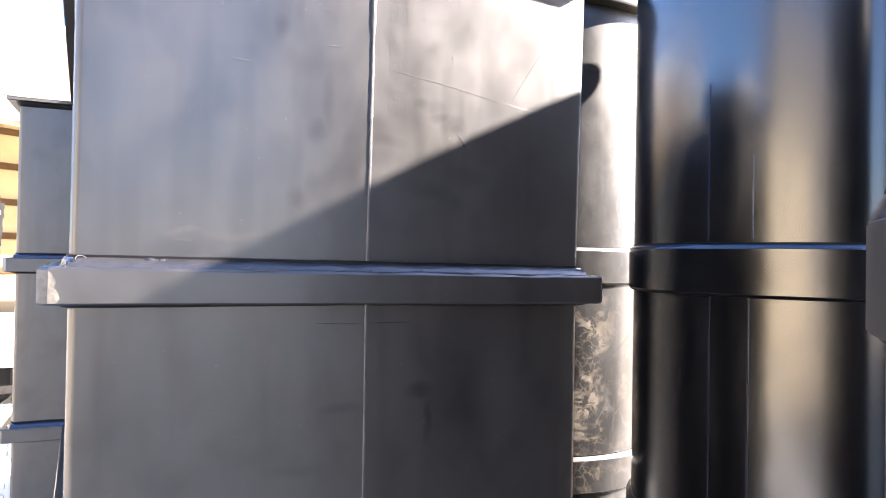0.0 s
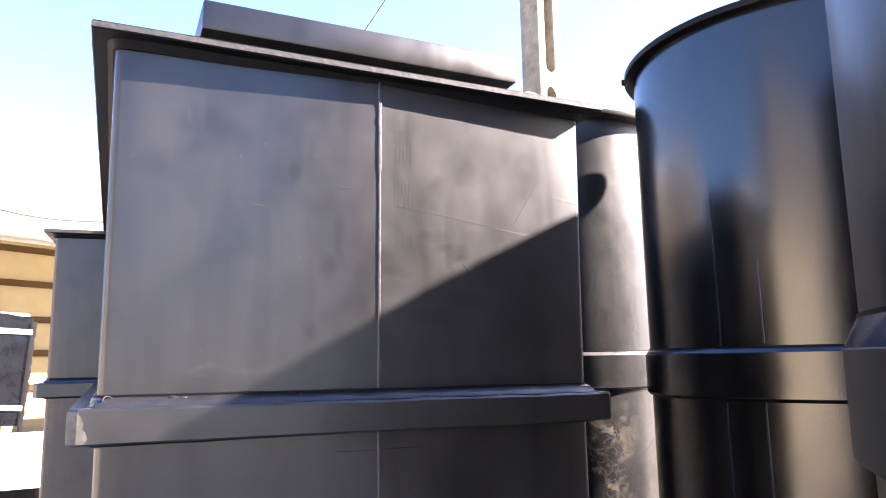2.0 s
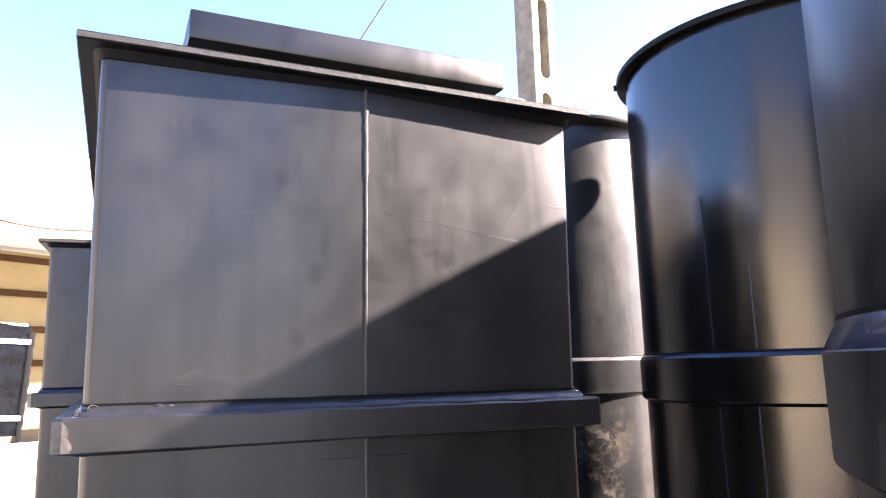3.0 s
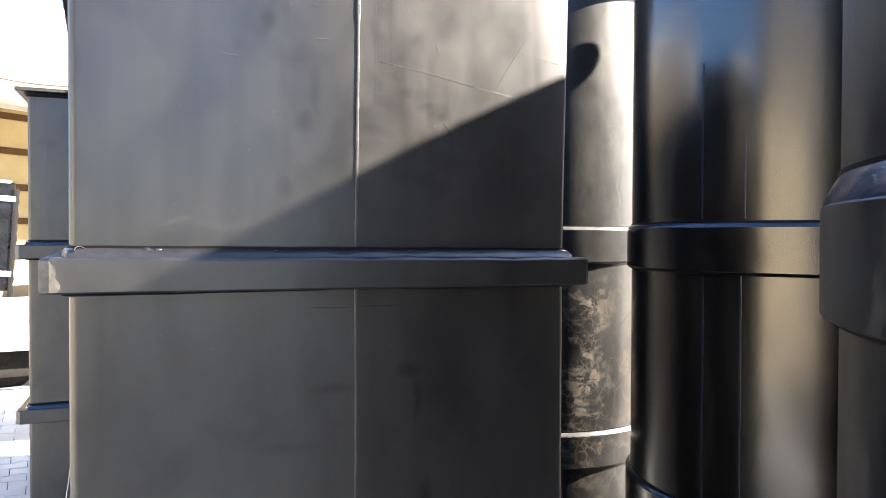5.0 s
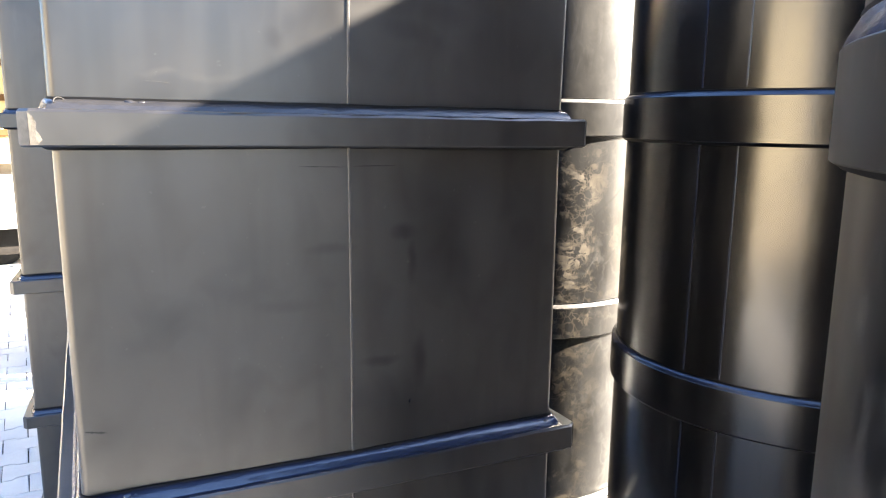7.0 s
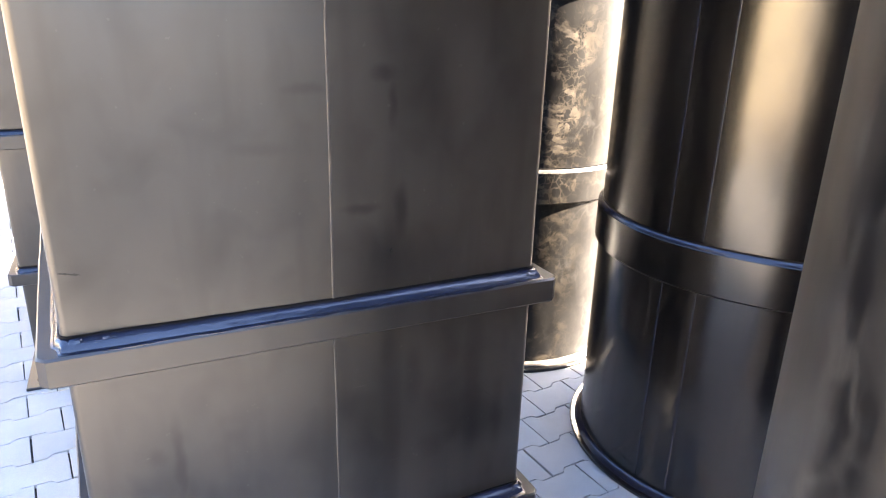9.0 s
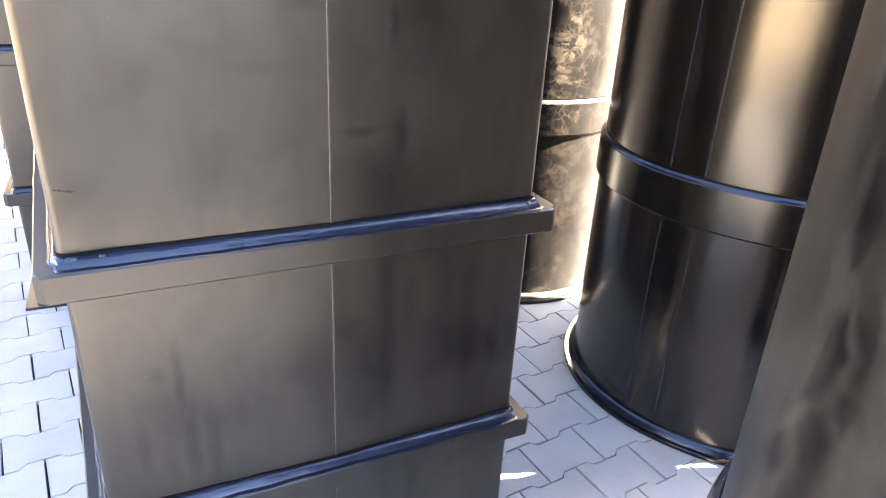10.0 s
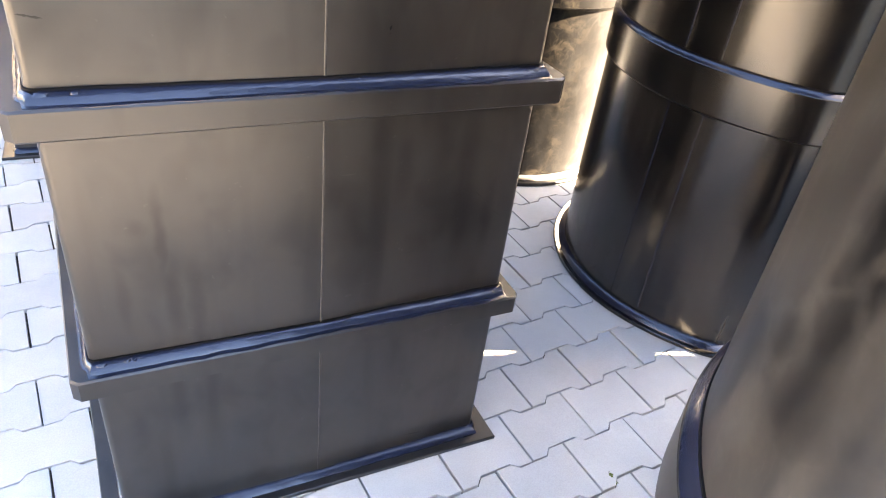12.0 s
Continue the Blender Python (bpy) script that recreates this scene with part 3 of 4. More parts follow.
def round_tank(name, radius, height, collars, seams, flange, material, lip=0.018, band=0.028, bead=0.012, factor=None, weld=WELD):
    """A welded round tank: wall in sections, collars with weld beads, foot ring and top lip."""
    tank = new(name)
    t = 0.02
    part("wall", lathe([(radius, 0.006), (radius, height), (radius - t, height), (radius - t, 0.006)], 180, factor=factor), material, tank)
    part("bottom", lathe([(0.001, 0.004), (radius - t - 0.001, 0.004), (radius - t - 0.001, 0.02), (0.001, 0.02)], 48), material, tank)
    part("cover", lathe([(0.001, height - 0.03), (radius - t - 0.001, height - 0.03), (radius - t - 0.001, height - 0.012), (0.001, height - 0.012)], 64), material, tank)
    for z0, z1 in collars:
        r = radius + band
        collar = part("collar", lathe([(radius - 0.004, z0), (r - 0.002, z0), (r, z0 + 0.002), (r, z1 - 0.003), (r - 0.003, z1), (radius - 0.004, z1)], 180, factor=factor), material, tank)
        part("weld_bead", lathe([(radius - 0.002, z1 - 0.001), (r - 0.002, z1 - 0.001), (r - 0.003, z1 + bead * 0.12), (radius + band * 0.5, z1 + bead * 0.55), (radius + 0.003, z1 + bead * 0.93), (radius - 0.002, z1 + bead)], 180, factor=factor), weld, collar, "glossy weld bead round the collar")
        # dark strip again stands in for shade where bead meets wall
        part("weld_gap", lathe([(radius - 0.002, z1 + bead - 0.003), (radius + 0.0028, z1 + bead - 0.003), (radius + 0.0028, z1 + bead + 0.003), (radius - 0.002, z1 + bead + 0.004)], 180, factor=factor), PLASTIC_CLEAN, collar, "thin dark strip painting gap shade above the weld")
        part("under_weld", lathe([(radius - 0.002, z0), (radius + 0.014, z0), (radius + 0.008, z0 - 0.006), (radius - 0.002, z0 - 0.009)], 180, factor=factor), PLASTIC_CLEAN, collar, "matt dark strip under the collar")
    foot = part("foot_ring", lathe([(radius - 0.01, 0.0), (flange - 0.003, 0.0), (flange, 0.003), (flange, 0.012), (flange - 0.003, 0.015), (radius - 0.01, 0.015)], 180, factor=factor), material, tank)
    part("weld_bead", lathe([(radius - 0.002, 0.014), (radius + 0.022, 0.014), (radius + 0.016, 0.024), (radius + 0.005, 0.032), (radius - 0.002, 0.034)], 180, factor=factor), weld, foot, "glossy weld bead round the foot")
    part("rim", lathe([(radius - 0.002, height - 0.020), (radius + lip - 0.002, height - 0.018), (radius + lip, height - 0.015), (radius + lip, height), (radius + lip - 0.003, height + 0.003), (radius - 0.03, height + 0.003), (radius - 0.03, height - 0.003), (radius - 0.002, height - 0.003)], 180, factor=factor), PLASTIC_CLEAN, tank)
    if lip == 0.032:
        knob = box(-0.012, 0.010, -0.010, 0.010, -0.020, 0.0, 0.004)
        bmesh.ops.transform(knob, matrix=Matrix.Rotation(radians(142), 4, "Z") @ Matrix.Translation((radius + lip, 0, height)), verts=knob.verts)
        part("rim_lug", knob, PLASTIC_CLEAN, tank, "small dark lug on the rim")
    for angle, z0, z1 in seams:
        a = radians(angle)
        bm = box(-0.004, 0.0016, -0.0026, 0.0026, z0, z1, 0.001, 1)
        bmesh.ops.transform(bm, matrix=Matrix.Rotation(a, 4, "Z") @ Matrix.Translation((radius + 0.001, 0, 0)), verts=bm.verts)
        part("seam_weld", bm, WELD, tank, "thin vertical weld seam")
    return tank


# ---- the yard ----
ground_bm = bmesh.new()
bmesh.ops.create_grid(ground_bm, x_segments=1, y_segments=1, size=600)
ground = tagged(part("ground", ground_bm, GROUND, smooth=False), "pale sandy yard reaching to the horizon", "ground", kind="structure")
ground.location = (0, 0, -0.062)

# ---- tanks ----
RIBS = [(0.450, 0.048), (0.976, 0.051), (1.582, 0.052)]
main_tank = tagged(box_tank("rectangular_tank", 0.86, 1.80, RIBS, 2.2075, 0.021, 0.433, sheet=PLASTIC_FRONT),
                   "tall black plastic rectangular tank with welded ribs and lid on paving", "tank", "tanks in the yard")
for ob in main_tank.children_recursive:
    if ob.type == "MESH":
        for v in ob.data.vertices:
            v.co.x += 0.02 * max(0.0, v.co.z - 1.63) * v.co.x / 0.86 - 0.034 * v.co.y          # not quite square: wider at the top, skewed to the back
second_tank = tagged(box_tank("rectangular_tank", 0.86, 1.23, RIBS, 2.190, 0.0, 0.433, lid=False, sheet=PLASTIC_STREAKED),
                     "black plastic rectangular tank with ribs standing behind another tank", "tank", "tanks in the yard")
second_tank.matrix_world = pose(-0.262, 1.845, 0, 0, 0, -2)
# two hidden tanks added; depths set by the sun stripes left on the paving
for x, y, depth in ((-0.20, 3.784, 0.85), (-0.17, 5.288, 0.98)):
    tank = tagged(box_tank("rectangular_tank", 0.86, depth, RIBS, 2.190, 0.0, 0.433, lid=False),
                  "unseen black plastic rectangular tank placed for the shade it casts", "tank", "tanks in the yard")
    tank.matrix_world = pose(x, y, 0, 0, 0, -2)

COLLARS = [(0.757, 0.885), (1.572, 1.699)]
round_tank_a = tagged(round_tank("round_tank", 0.523, 2.688, COLLARS,
                                 [(193, 0.04, 0.755), (205, 0.04, 0.755), (192.5, 0.905, 1.571), (204.5, 0.905, 1.571), (192, 1.72, 2.16), (205.5, 1.72, 1.95)], 0.562, PLASTIC_ROUND, lip=0.032, band=0.016, factor=flattened),
                      "black glossy plastic round tank with two welded collars", "tank", "tanks in the yard")
round_tank_a.location = (2.078, 0.481, 0)
round_tank_b = tagged(round_tank("round_tank", 0.53, 2.69, COLLARS, [(250, 0.04, 0.755)], 0.575, PLASTIC_MUD, lip=0.05, band=0.016, weld=WELD_GLINT),
                      "black plastic round tank smeared with dried brown mud", "tank", "tanks in the yard")
round_tank_b.location = (1.82, 1.688, 0)
round_tank_c = tagged(round_tank("round_tank", 0.538, 2.70, [(0.690, 0.800), (1.585, 1.700)], [(205, 0.835, 1.575), (160, 1.74, 2.66)], 0.575, PLASTIC_NEAR, band=0.019, bead=0.032),
                      "black plastic round tank with two collars, dusty and scuffed", "tank", "tanks in the yard")
round_tank_c.location = (1.11, -1.073, 0)
# out of view; place and height follow its shadow on the front sheet
round_tank_d = tagged(round_tank("round_tank", 0.53, 2.757, COLLARS, [], 0.572, PLASTIC_ROUND),
                      "unseen black plastic round tank placed for the shade it casts", "tank", "tanks in the yard")
round_tank_d.location = (2.517, -0.782, 0)
# unseen extra tank, added to shade the ground before the front sheet
shade_tank_e = copy_thing(round_tank_d, pose(3.06, -1.88, 0))

# ---- behind the tanks ----
def slotted_post():
    """Precast concrete post: two flanges with webs between them that leave oval slots."""
    post = tagged(new("utility_pole"), "weathered concrete utility pole with oval slots", "pole")
    w, d, h, slot = 0.22, 0.165, 7.0, 0.085
    for s in (-1, 1):
        a, b = sorted((s * slot / 2, s * w / 2))
        part("flange", box(a, b, -d / 2, d / 2, 0, h, 0.010), CONCRETE, post)
    part("back_web", box(-slot / 2 - 0.004, slot / 2 + 0.004, d / 2 - 0.04, d / 2 - 0.02, 0, h - 0.01), CONCRETE, post)
    z, r = 0.115, slot / 2 + 0.002
    while z < h - 0.3:
        low = [(-r * math.cos(math.pi * i / 10), z - 0.03 + r * math.sin(math.pi * i / 10)) for i in range(11)]
        high = [(r * math.cos(math.pi * i / 10), z + 0.16 - r * math.sin(math.pi * i / 10)) for i in range(11)]
        bm = bmesh.new()
        front = [bm.verts.new((x, -d / 2 + 0.004, q)) for x, q in low + high]
        back = [bm.verts.new((v.co.x, d / 2 - 0.041, v.co.z)) for v in front]
        bm.faces.new(front)
        bm.faces.new(back[::-1])
        for k in range(22):
            bm.faces.new((front[k], back[k], back[(k + 1) % 22], front[(k + 1) % 22]))
        bmesh.ops.recalc_face_normals(bm, faces=bm.faces)
        part("web", bm, CONCRETE, post, smooth=False)
        z += 0.68
    return post


post = slotted_post()
post.matrix_world = pose(2.475, 2.745, -0.06, 0, 0, 17)

pole_wire = bpy.data.curves.new("overhead_cable", "CURVE")
pole_wire.dimensions, pole_wire.bevel_depth = "3D", 0.008
sp = pole_wire.splines.new("POLY")
sp.points.add(15)
for i in range(16):
    f = i / 15
    sp.points[i].co = (0.28 + 2.7 * f, 5.0 - 0.72 * f, 2.2 + 4.5 * f - 0.1 * math.sin(math.pi * f), 1)
pole_wire.materials.append(CABLE)
cable = tagged(new("overhead_cable", pole_wire), "thin dark overhead cable running down from the pole", "cable")


far_wire = bpy.data.curves.new("overhead_cable", "CURVE")
far_wire.dimensions, far_wire.bevel_depth = "3D", 0.007
sp = far_wire.splines.new("POLY")
sp.points.add(15)
for i in range(16):
    x = -2.1 + 2.1 * i / 15
    sp.points[i].co = (x, 8.0, 3.37 + 0.10 * (x + 0.75) ** 2 * (1.6 if x < -0.75 else 0.4), 1)
far_wire.materials.append(CABLE)
far_cable = tagged(new("overhead_cable", far_wire), "thin sagging cable in front of the pale roof", "cable")


def building():
    """Sunlit yellow building with brown horizontal battens and a pale sheet roof."""
    house = tagged(new("building"), "sunlit yellow building with brown horizontal battens and pale roof", "building")
    part("wall", box(-6, 8, 0, 0.3, 0, 3.60), RENDER, house, smooth=False)
    for z in (3.445, 2.935, 2.405, 1.905, 1.40, 0.90):
        part("batten", box(-6, 8, -0.05, -0.003, z, z + 0.095, 0.006, 1), TIMBER, house, "brown wooden batten")
    bm = bmesh.new()
    for x0 in range(-7, 9, 2):
        vs = []
        for i in range(9):
            f = i / 8
            sag = 0.05 * math.sin(math.pi * f)
            vs.append((bm.verts.new((x0, -3.4 + 8 * f, 3.72 + 1.1 * abs(f - 0.42) - sag)), bm.verts.new((x0 + 2, -3.4 + 8 * f, 3.72 + 1.1 * abs(f - 0.42) - sag))))
        for (a, b), (c, d) in zip(vs, vs[1:]):
            bm.faces.new((a, b, d, c))
    bmesh.ops.remove_doubles(bm, verts=bm.verts, dist=0.001)
    bmesh.ops.solidify(bm, geom=bm.faces[:], thickness=0.06)
    part("roof", bm, CANVAS, house, "pale sheet roof")
    return house


house = building()
house.matrix_world = pose(-2.18, 10.57, -0.06, 0, 0, 36)


def unseen_shade_block():
    """Unseen plain block on the sunny side, added to limit the sunlit ground."""
    bm = box(0, 7, -16, 0, -0.06, 7.0)
    return tagged(part("wall_east", bm, GREY_RENDER, smooth=False), "unseen plain rendered wall added to shade part of the yard", "wall", kind="structure")


closing = unseen_shade_block()
closing.location = (6.0, -5.8, 0)


def unseen_bounce_block():
    """Unseen sunlit block across the yard, added for warm reflections in the round tanks."""
    bm = box(-6, 0, -5.4, 0, -0.06, 3.9)
    return tagged(part("wall_west", bm, OCHRE_RENDER, smooth=False), "unseen sunlit ochre rendered wall added for warm reflections", "wall", kind="structure")


far_side = unseen_bounce_block()
far_side.location = (-9.0, -1.6, 0)


def unseen_sky_blocker():
    """Unseen tall grey block behind the ochre one, added to dim reflected sky."""
    bm = box(-8, 0, -22, 0, -0.06, 8.6)
    return tagged(part("wall_south_west", bm, GREY_BOARDS, smooth=False), "unseen tall grey boarded wall added to block reflected sky", "wall", kind="structure")


tall_side = unseen_sky_blocker()
tall_side.location = (-15.2, -5.2, 0)


def trailer():
    """Low white flatbed trailer on dark running gear."""
    t = tagged(new("flatbed_trailer"), "white flatbed trailer with dark underside parked in the sun", "trailer")
    part("side_board", box(-4.2, 1.6, -0.03, 0.03, 0.50, 1.07, 0.01), WHITE, t, "white side board")
    part("deck", box(-4.2, 1.6, 0.03, 2.3, 0.97, 1.06, 0.01), STEEL, t)
    part("rear_board", box(1.56, 1.6, 0.031, 2.3, 0.50, 0.965, 0.01), WHITE, t)
    for y in (0.5, 1.6):
        part("chassis_beam", box(-4.1, 1.5, y, y + 0.12, 0.62, 0.965, 0.01), STEEL, t)
    part("guard_rail", box(-4.0, 1.4, 0.0, 0.05, 0.22, 0.30, 0.008), STEEL, t, "dark side guard rail")
    for x in (-3.4, -1.6, 0.2, 1.1):
        part("bracket", box(x, x + 0.06, 0.055, 0.10, 0.22, 0.965, 0.005), STEEL, t)
    for x in (-2.9, -0.1, 0.85):
        wheel = part("wheel", lathe([(0.10, -0.11), (0.34, -0.12), (0.39, -0.08), (0.40, 0.0), (0.39, 0.08), (0.34, 0.12), (0.10, 0.11)], 40), RUBBER, t, "black rubber tyre")
        wheel.matrix_local = pose(x, 0.42, 0.40, 90, 0, 0)
        part("rim", lathe([(0.001, -0.08), (0.20, -0.08), (0.22, -0.1), (0.22, 0.1), (0.001, 0.08)], 32), STEEL, wheel)
    return t


lorry = trailer()
lorry.matrix_world = pose(-1.10, 7.60, -0.06, 0, 0, 4)


def wrapped_stack():
    """Stack wrapped in black film with two white straps on a pallet."""
    s = tagged(new("wrapped_stack"), "pallet stack wrapped in black stretch film with white straps", "stack")
    bm = bmesh.new()
    bmesh.ops.create_cube(bm, size=1)
    bmesh.ops.subdivide_edges(bm, edges=bm.edges[:], cuts=22, use_grid_fill=True)
    for v in bm.verts:
        x, y, z = v.co
        k = 0.018 * noise.noise((x * 5, y * 5, z * 14)) + 0.018 * noise.noise((x * 23, y * 23, z * 11))
        v.co = (x * 1.15 * (1 + k), y * 0.8 * (1 + k), 0.10 + (z + 0.5) * 1.19 + (0.03 * noise.noise((x * 6, y * 6, 5)) if z > 0.45 else 0))
    part("film", bm, FILM, s, "creased glossy black stretch film")
    for z in (0.26, 1.08):
        part("strap", box(-0.595, 0.595, -0.415, 0.415, z, z + 0.055, 0.004), STRAP, s, "white plastic strap")
    for x in (-0.5, 0.0, 0.42):
        part("pallet_block", box(x, x + 0.10, -0.4, 0.4, 0.0, 0.095, 0.004), WOOD, s)
    cap = box(-0.54, 0.54, -0.37, 0.37, 1.28, 1.31, 0.006)
    part("edge_board", cap, STRAP, s, "pale torn sheet on the top of the stack")
    bm = bmesh.new()
    cols = []
    for i in range(25):
        z = 0.02 + 1.2 * i / 24
        o = 0.05 + 0.05 * abs(noise.noise((z * 7, 1, 2))) + 0.03 * noise.noise((z * 21, 4, 2))
        cols.append([bm.verts.new((0.57, -0.412, z)), bm.verts.new((0.585 + o * 0.25, -0.416, z)), bm.verts.new((0.592 + o * 0.5, -0.409, z + 0.01))])
    for p, q in zip(cols, cols[1:]):
        bm.faces.new((p[0], p[1], q[1], q[0]))
        bm.faces.new((p[1], p[2], q[2], q[1]))
    bmesh.ops.recalc_face_normals(bm, faces=bm.faces)
    bmesh.ops.solidify(bm, geom=bm.faces[:], thickness=0.003)
    part("torn_film", bm, RUBBER, s, "ragged black film hanging off the edge")
    return s


stack = wrapped_stack()
stack.matrix_world = lorry.matrix_world @ pose(-0.62, 0.62, 1.06, 0, 3.5, 3)

# ---- scratches and rubbed marks on the front sheet ----
SHEETS = [0.0] + [z for z, h in RIBS] + [2.208]


def scratch(x0, z0, x1, z1, width, material, bow=0.0):
    """A thin groove line on the front sheet, with uneven width."""
    bm = bmesh.new()
    rows = []
    ln = math.hypot(x1 - x0, z1 - z0)
    nx, nz = -(z1 - z0) / ln, (x1 - x0) / ln
    for i in range(17):
        f = i / 16
        k = width * (0.25 + math.sin(math.pi * f)) * (0.7 + 0.6 * noise.noise((x0 * 50, f * 9, z0 * 50)))
        o = bow * math.sin(math.pi * f) + 0.0006 * noise.noise((f * 12, x0 * 31, 2))
        x, z = x0 + (x1 - x0) * f + nx * o, z0 + (z1 - z0) * f + nz * o
        y = front_y(x, z, 0.86, 0.433, SHEETS) - 0.0003
        rows.append((bm.verts.new((x - nx * k, y, z - nz * k)), bm.verts.new((x, y - 0.0001, z)), bm.verts.new((x + nx * k, y, z + nz * k))))
    for p, q in zip(rows, rows[1:]):
        bm.faces.new((p[0], q[0], q[1], p[1]))
        bm.faces.new((p[1], q[1], q[2], p[2]))
    bmesh.ops.recalc_face_normals(bm, faces=bm.faces)
    part("scratch", bm, material, main_tank)


for line in ((0.469, 1.967, 0.660, 1.939, 0.0010, SCUFF_DARK, 0.002), (0.660, 1.939, 0.831, 1.916, 0.0009, SCUFF_PALE, 0.0),
             (0.705, 1.943, 0.769, 2.041, 0.0010, SCUFF_DARK, 0.0), (0.125, 1.676, 0.165, 1.673, 0.0008, SCUFF_PALE, 0.001),
             (0.209, 1.955, 0.246, 1.952, 0.0010, SCUFF_PALE, 0.0), (0.363, 1.993, 0.387, 1.995, 0.0010, SCUFF_PALE, 0.0),
             (0.354, 2.050, 0.374, 2.045, 0.0008, SCUFF_PALE, 0.0), (0.789, 2.010, 0.861, 1.998, 0.0010, SCUFF_PALE, 0.0),
             (0.583, 2.006, 0.588, 1.991, 0.0010, SCUFF_PALE, 0.0), (0.528, 2.065, 0.531, 2.055, 0.0010, SCUFF_PALE, 0.0),
             (0.593, 2.104, 0.597, 2.097, 0.0010, SCUFF_PALE, 0.0), (0.011, 1.149, 0.042, 1.143, 0.0022, SCUFF_DARK, 0.0),
             (0.349, 1.548, 0.430, 1.546, 0.0008, SCUFF_DARK, 0.0), (0.440, 1.547, 0.516, 1.547, 0.0008, SCUFF_DARK, 0.0),
             (0.752, 0.775, 0.790, 0.735, 0.0009, SCUFF_PALE, 0.002), (0.795, 0.730, 0.832, 0.699, 0.0009, SCUFF_PALE, -0.002),
             (0.571, 0.954, 0.660, 0.950, 0.0010, SCUFF_PALE, 0.0), (0.665, 0.951, 0.747, 0.946, 0.0011, SCUFF_PALE, 0.0),
             (0.658, 0.065, 0.706, 0.058, 0.0025, SCUFF_PALE, 0.0), (0.595, 1.870, 0.612, 1.845, 0.0018, SCUFF_DARK, 0.002)):
    scratch(*line)

# faint block of worn print beside the seam, no longer legible
print_bm = bmesh.new()
for z0, z1 in ((2.046, 2.115), (1.963, 2.022), (1.891, 1.940)):
    for k in range(13):
        x = 0.466 + 0.0027 * k
        e = 0.006 * noise.noise((k * 1.7, z0 * 20, 4))
        for i in range(2):
            za, zb = (z0 + e + (z1 - z0) * (i + q) / 2 for q in (0.02, 0.86 + 0.12 * noise.noise((k * 3.1, i * 2.3, z0))))
            vs = [print_bm.verts.new((px, front_y(px, pz, 0.86, 0.433, SHEETS) - 0.0003, pz)) for px, pz in ((x, za), (x + 0.0004, za), (x + 0.0004, zb), (x, zb))]
            print_bm.faces.new(vs)
tagged(part("worn_print", print_bm, SCUFF_PRINT, main_tank, smooth=False), "worn dark print marks", kind="stuff")

# ---- paving: interlocking double-T blocks ----
PITCH, ROW, PHI = 0.2179, 0.1554, radians(5.64)
ORIGIN = Vector((1.276, 0.1251))


def block_mesh(variant):
    """One block: outline with waisted sides, chamfered top edge, slightly uneven."""
    rnd = random.Random(variant)
    a, b, gap = 0.0870, 0.0682, 0.0026
    half = PITCH / 2
    pts = [(-half, -a), (-half + 0.043, -a), (-half + 0.062, -b), (half - 0.062, -b), (half - 0.043, -a), (half, -a),
           (half, a), (half - 0.043, a), (half - 0.062, b), (-half + 0.062, b), (-half + 0.043, a), (-half, a)]

    jog = [(rnd.uniform(-0.0011, 0.0011), rnd.uniform(-0.0011, 0.0011)) for _ in pts]

    def ring(inset, z):
        return [(x - math.copysign(min(inset, abs(x)), x) + jx, y - math.copysign(inset, y) + jy, z) for (x, y), (jx, jy) in zip(pts, jog)]

    tip = [rnd.uniform(-0.0012, 0.0012) for _ in range(2)]
    verts = ring(gap, -0.05) + ring(gap, -0.0018) + [(x, y, tip[0] * x * 8 + tip[1] * y * 8) for x, y, _ in ring(gap + 0.0009, 0.0)]
    faces = []
    for k in (0, 12):
        for j in range(12):
            faces.append((k + j, k + (j + 1) % 12, k + 12 + (j + 1) % 12, k + 12 + j))
    t = 24
    faces += [(t, t + 1, t + 10, t + 11), (t + 1, t + 2, t + 9, t + 10), (t + 2, t + 3, t + 8, t + 9), (t + 3, t + 4, t + 7, t + 8), (t + 4, t + 5, t + 6, t + 7)]
    return verts, faces


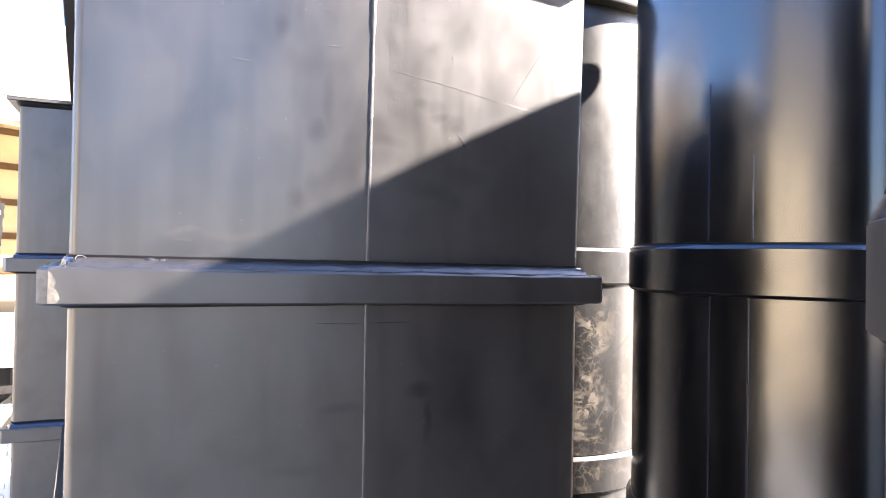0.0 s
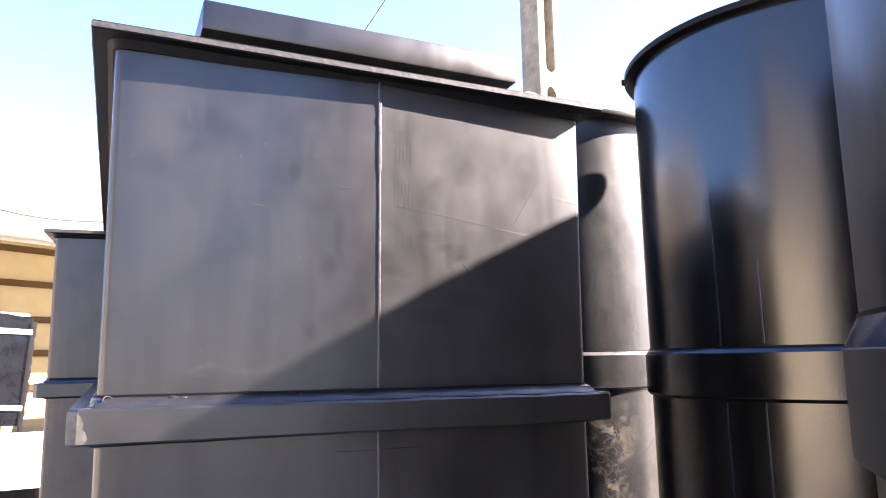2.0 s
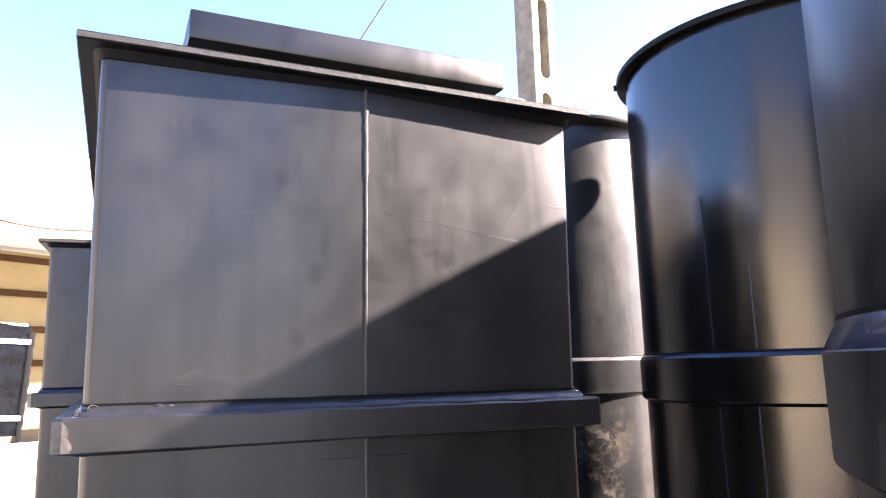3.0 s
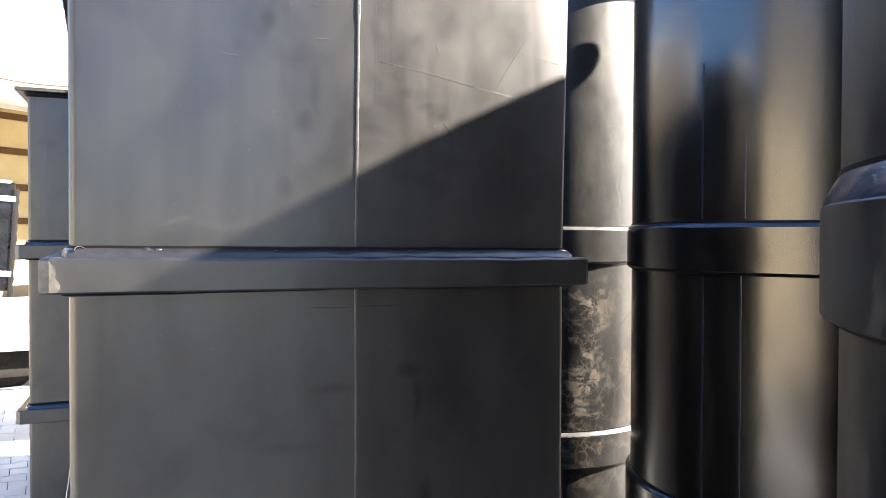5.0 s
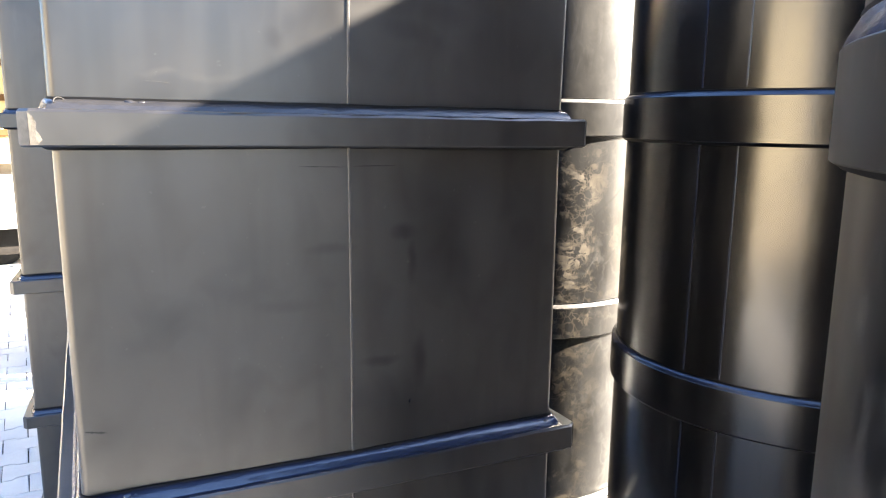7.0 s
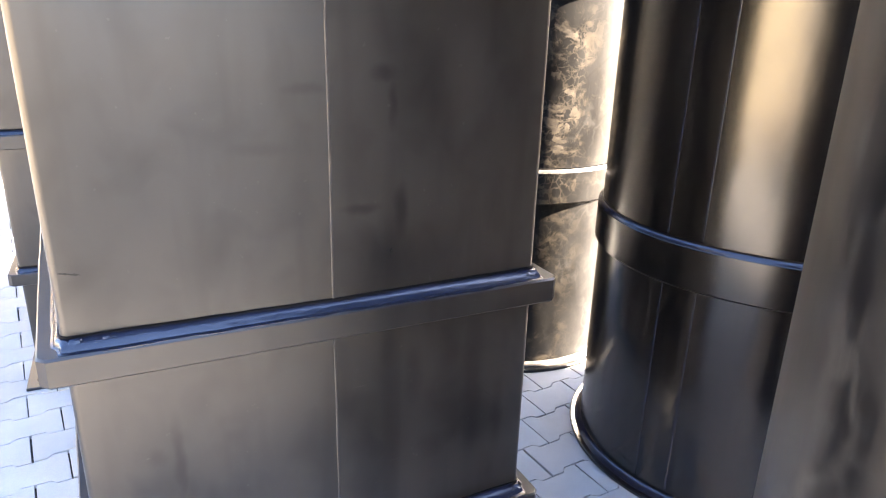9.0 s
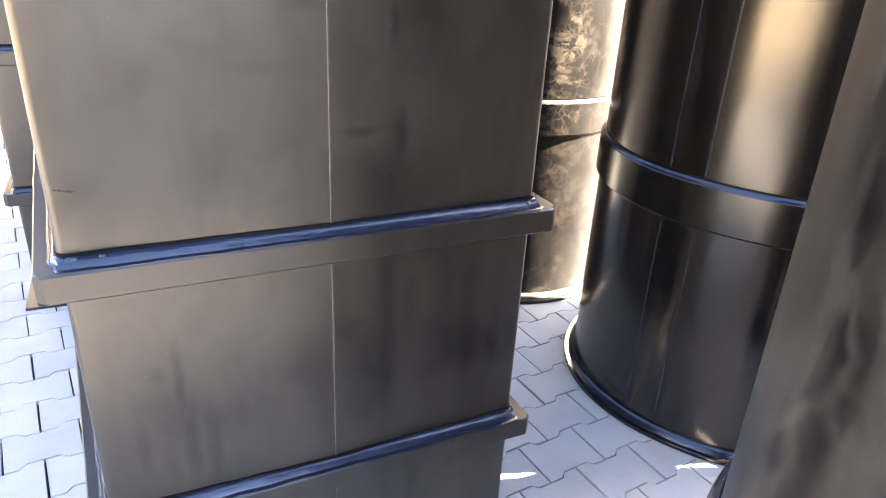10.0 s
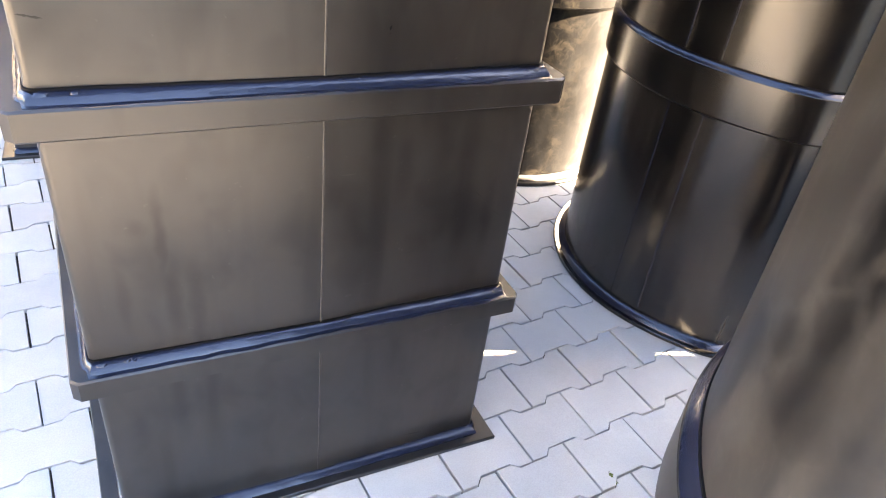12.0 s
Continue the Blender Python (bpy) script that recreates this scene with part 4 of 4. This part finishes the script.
moss_bm = bmesh.new()
for k in range(26):
    a = random.Random(k)
    m4 = pose(1.149 + a.uniform(-0.004, 0.004), -0.262 + a.uniform(-0.02, 0.02), -0.004 + a.uniform(-0.003, 0.003))
    bmesh.ops.create_icosphere(moss_bm, subdivisions=1, radius=a.uniform(0.003, 0.006), matrix=m4)
tagged(part("moss", moss_bm, MOSS), "small tuft of yellow-green moss in a paving joint", "moss", kind="stuff")

paving = tagged(new("pavement"), "pale grey interlocking concrete block paving", "pavement", kind="structure")
bed_bm = box(-4.6, 4.2, -2.4, 9.0, -0.058, -0.016)
bed = part("joint_bed", bed_bm, JOINT, paving, "dark sand in the joints", smooth=False)
c, s = math.cos(PHI), math.sin(PHI)
near, far = [], []
rnd = random.Random(4)
for row in range(-40, 72):
    for col in range(-40, 34):
        u = (col + (0.0 if row % 2 else 0.5)) * PITCH
        v = row * ROW
        x, y = ORIGIN.x + u * c - v * s, ORIGIN.y + u * s + v * c
        if not (-4.7 < x < 4.3 and -2.5 < y < (9.1 if -2.6 < x < 0.4 else 6.1)):
            continue
        hidden = 0.05 < x < 0.8 and 0.1 < y < 1.6
        spot = (x, y, rnd.uniform(-0.0015, 0.0012), rnd.randrange(5), rnd.random() < 0.5)
        if (0.75 < x < 1.85 and -0.75 < y < 1.45) or (-0.75 < x < 0.02 and 0.05 < y < 2.3):
            near.append(spot)
        elif not hidden:
            far.append(spot)
shapes = []
for k in range(5):
    vs, fs = block_mesh(k)
    me = bpy.data.meshes.new("paving_block")
    me.from_pydata(vs, [], fs)
    me.materials.append(PAVER)
    shapes.append((me, vs, fs))
near.sort(key=lambda p: min(math.dist(p[:2], (1.2, 0.2)), math.dist(p[:2], (-0.25, 0.9))))
far += near[300:]
for x, y, z, k, flip in near[:300]:
    ob = new("paving_block", shapes[k][0])
    ob.parent = paving
    ob.matrix_local = pose(x, y, z, 0, 0, math.degrees(PHI) + (180 if flip else 0))
allv, allf = [], []
for x, y, z, k, flip in far:
    f = -1 if flip else 1
    n0 = len(allv)
    allv += [(x + f * (px * c - py * s), y + f * (px * s + py * c), z + pz) for px, py, pz in shapes[k][1]]
    allf += [tuple(n0 + i for i in face) for face in shapes[k][2]]
me = bpy.data.meshes.new("block_paving")
me.from_pydata(allv, [], allf)
me.materials.append(PAVER)
rest = new("block_paving", me)
rest.parent = paving
tagged(rest, "pale grey interlocking blocks", kind="stuff")
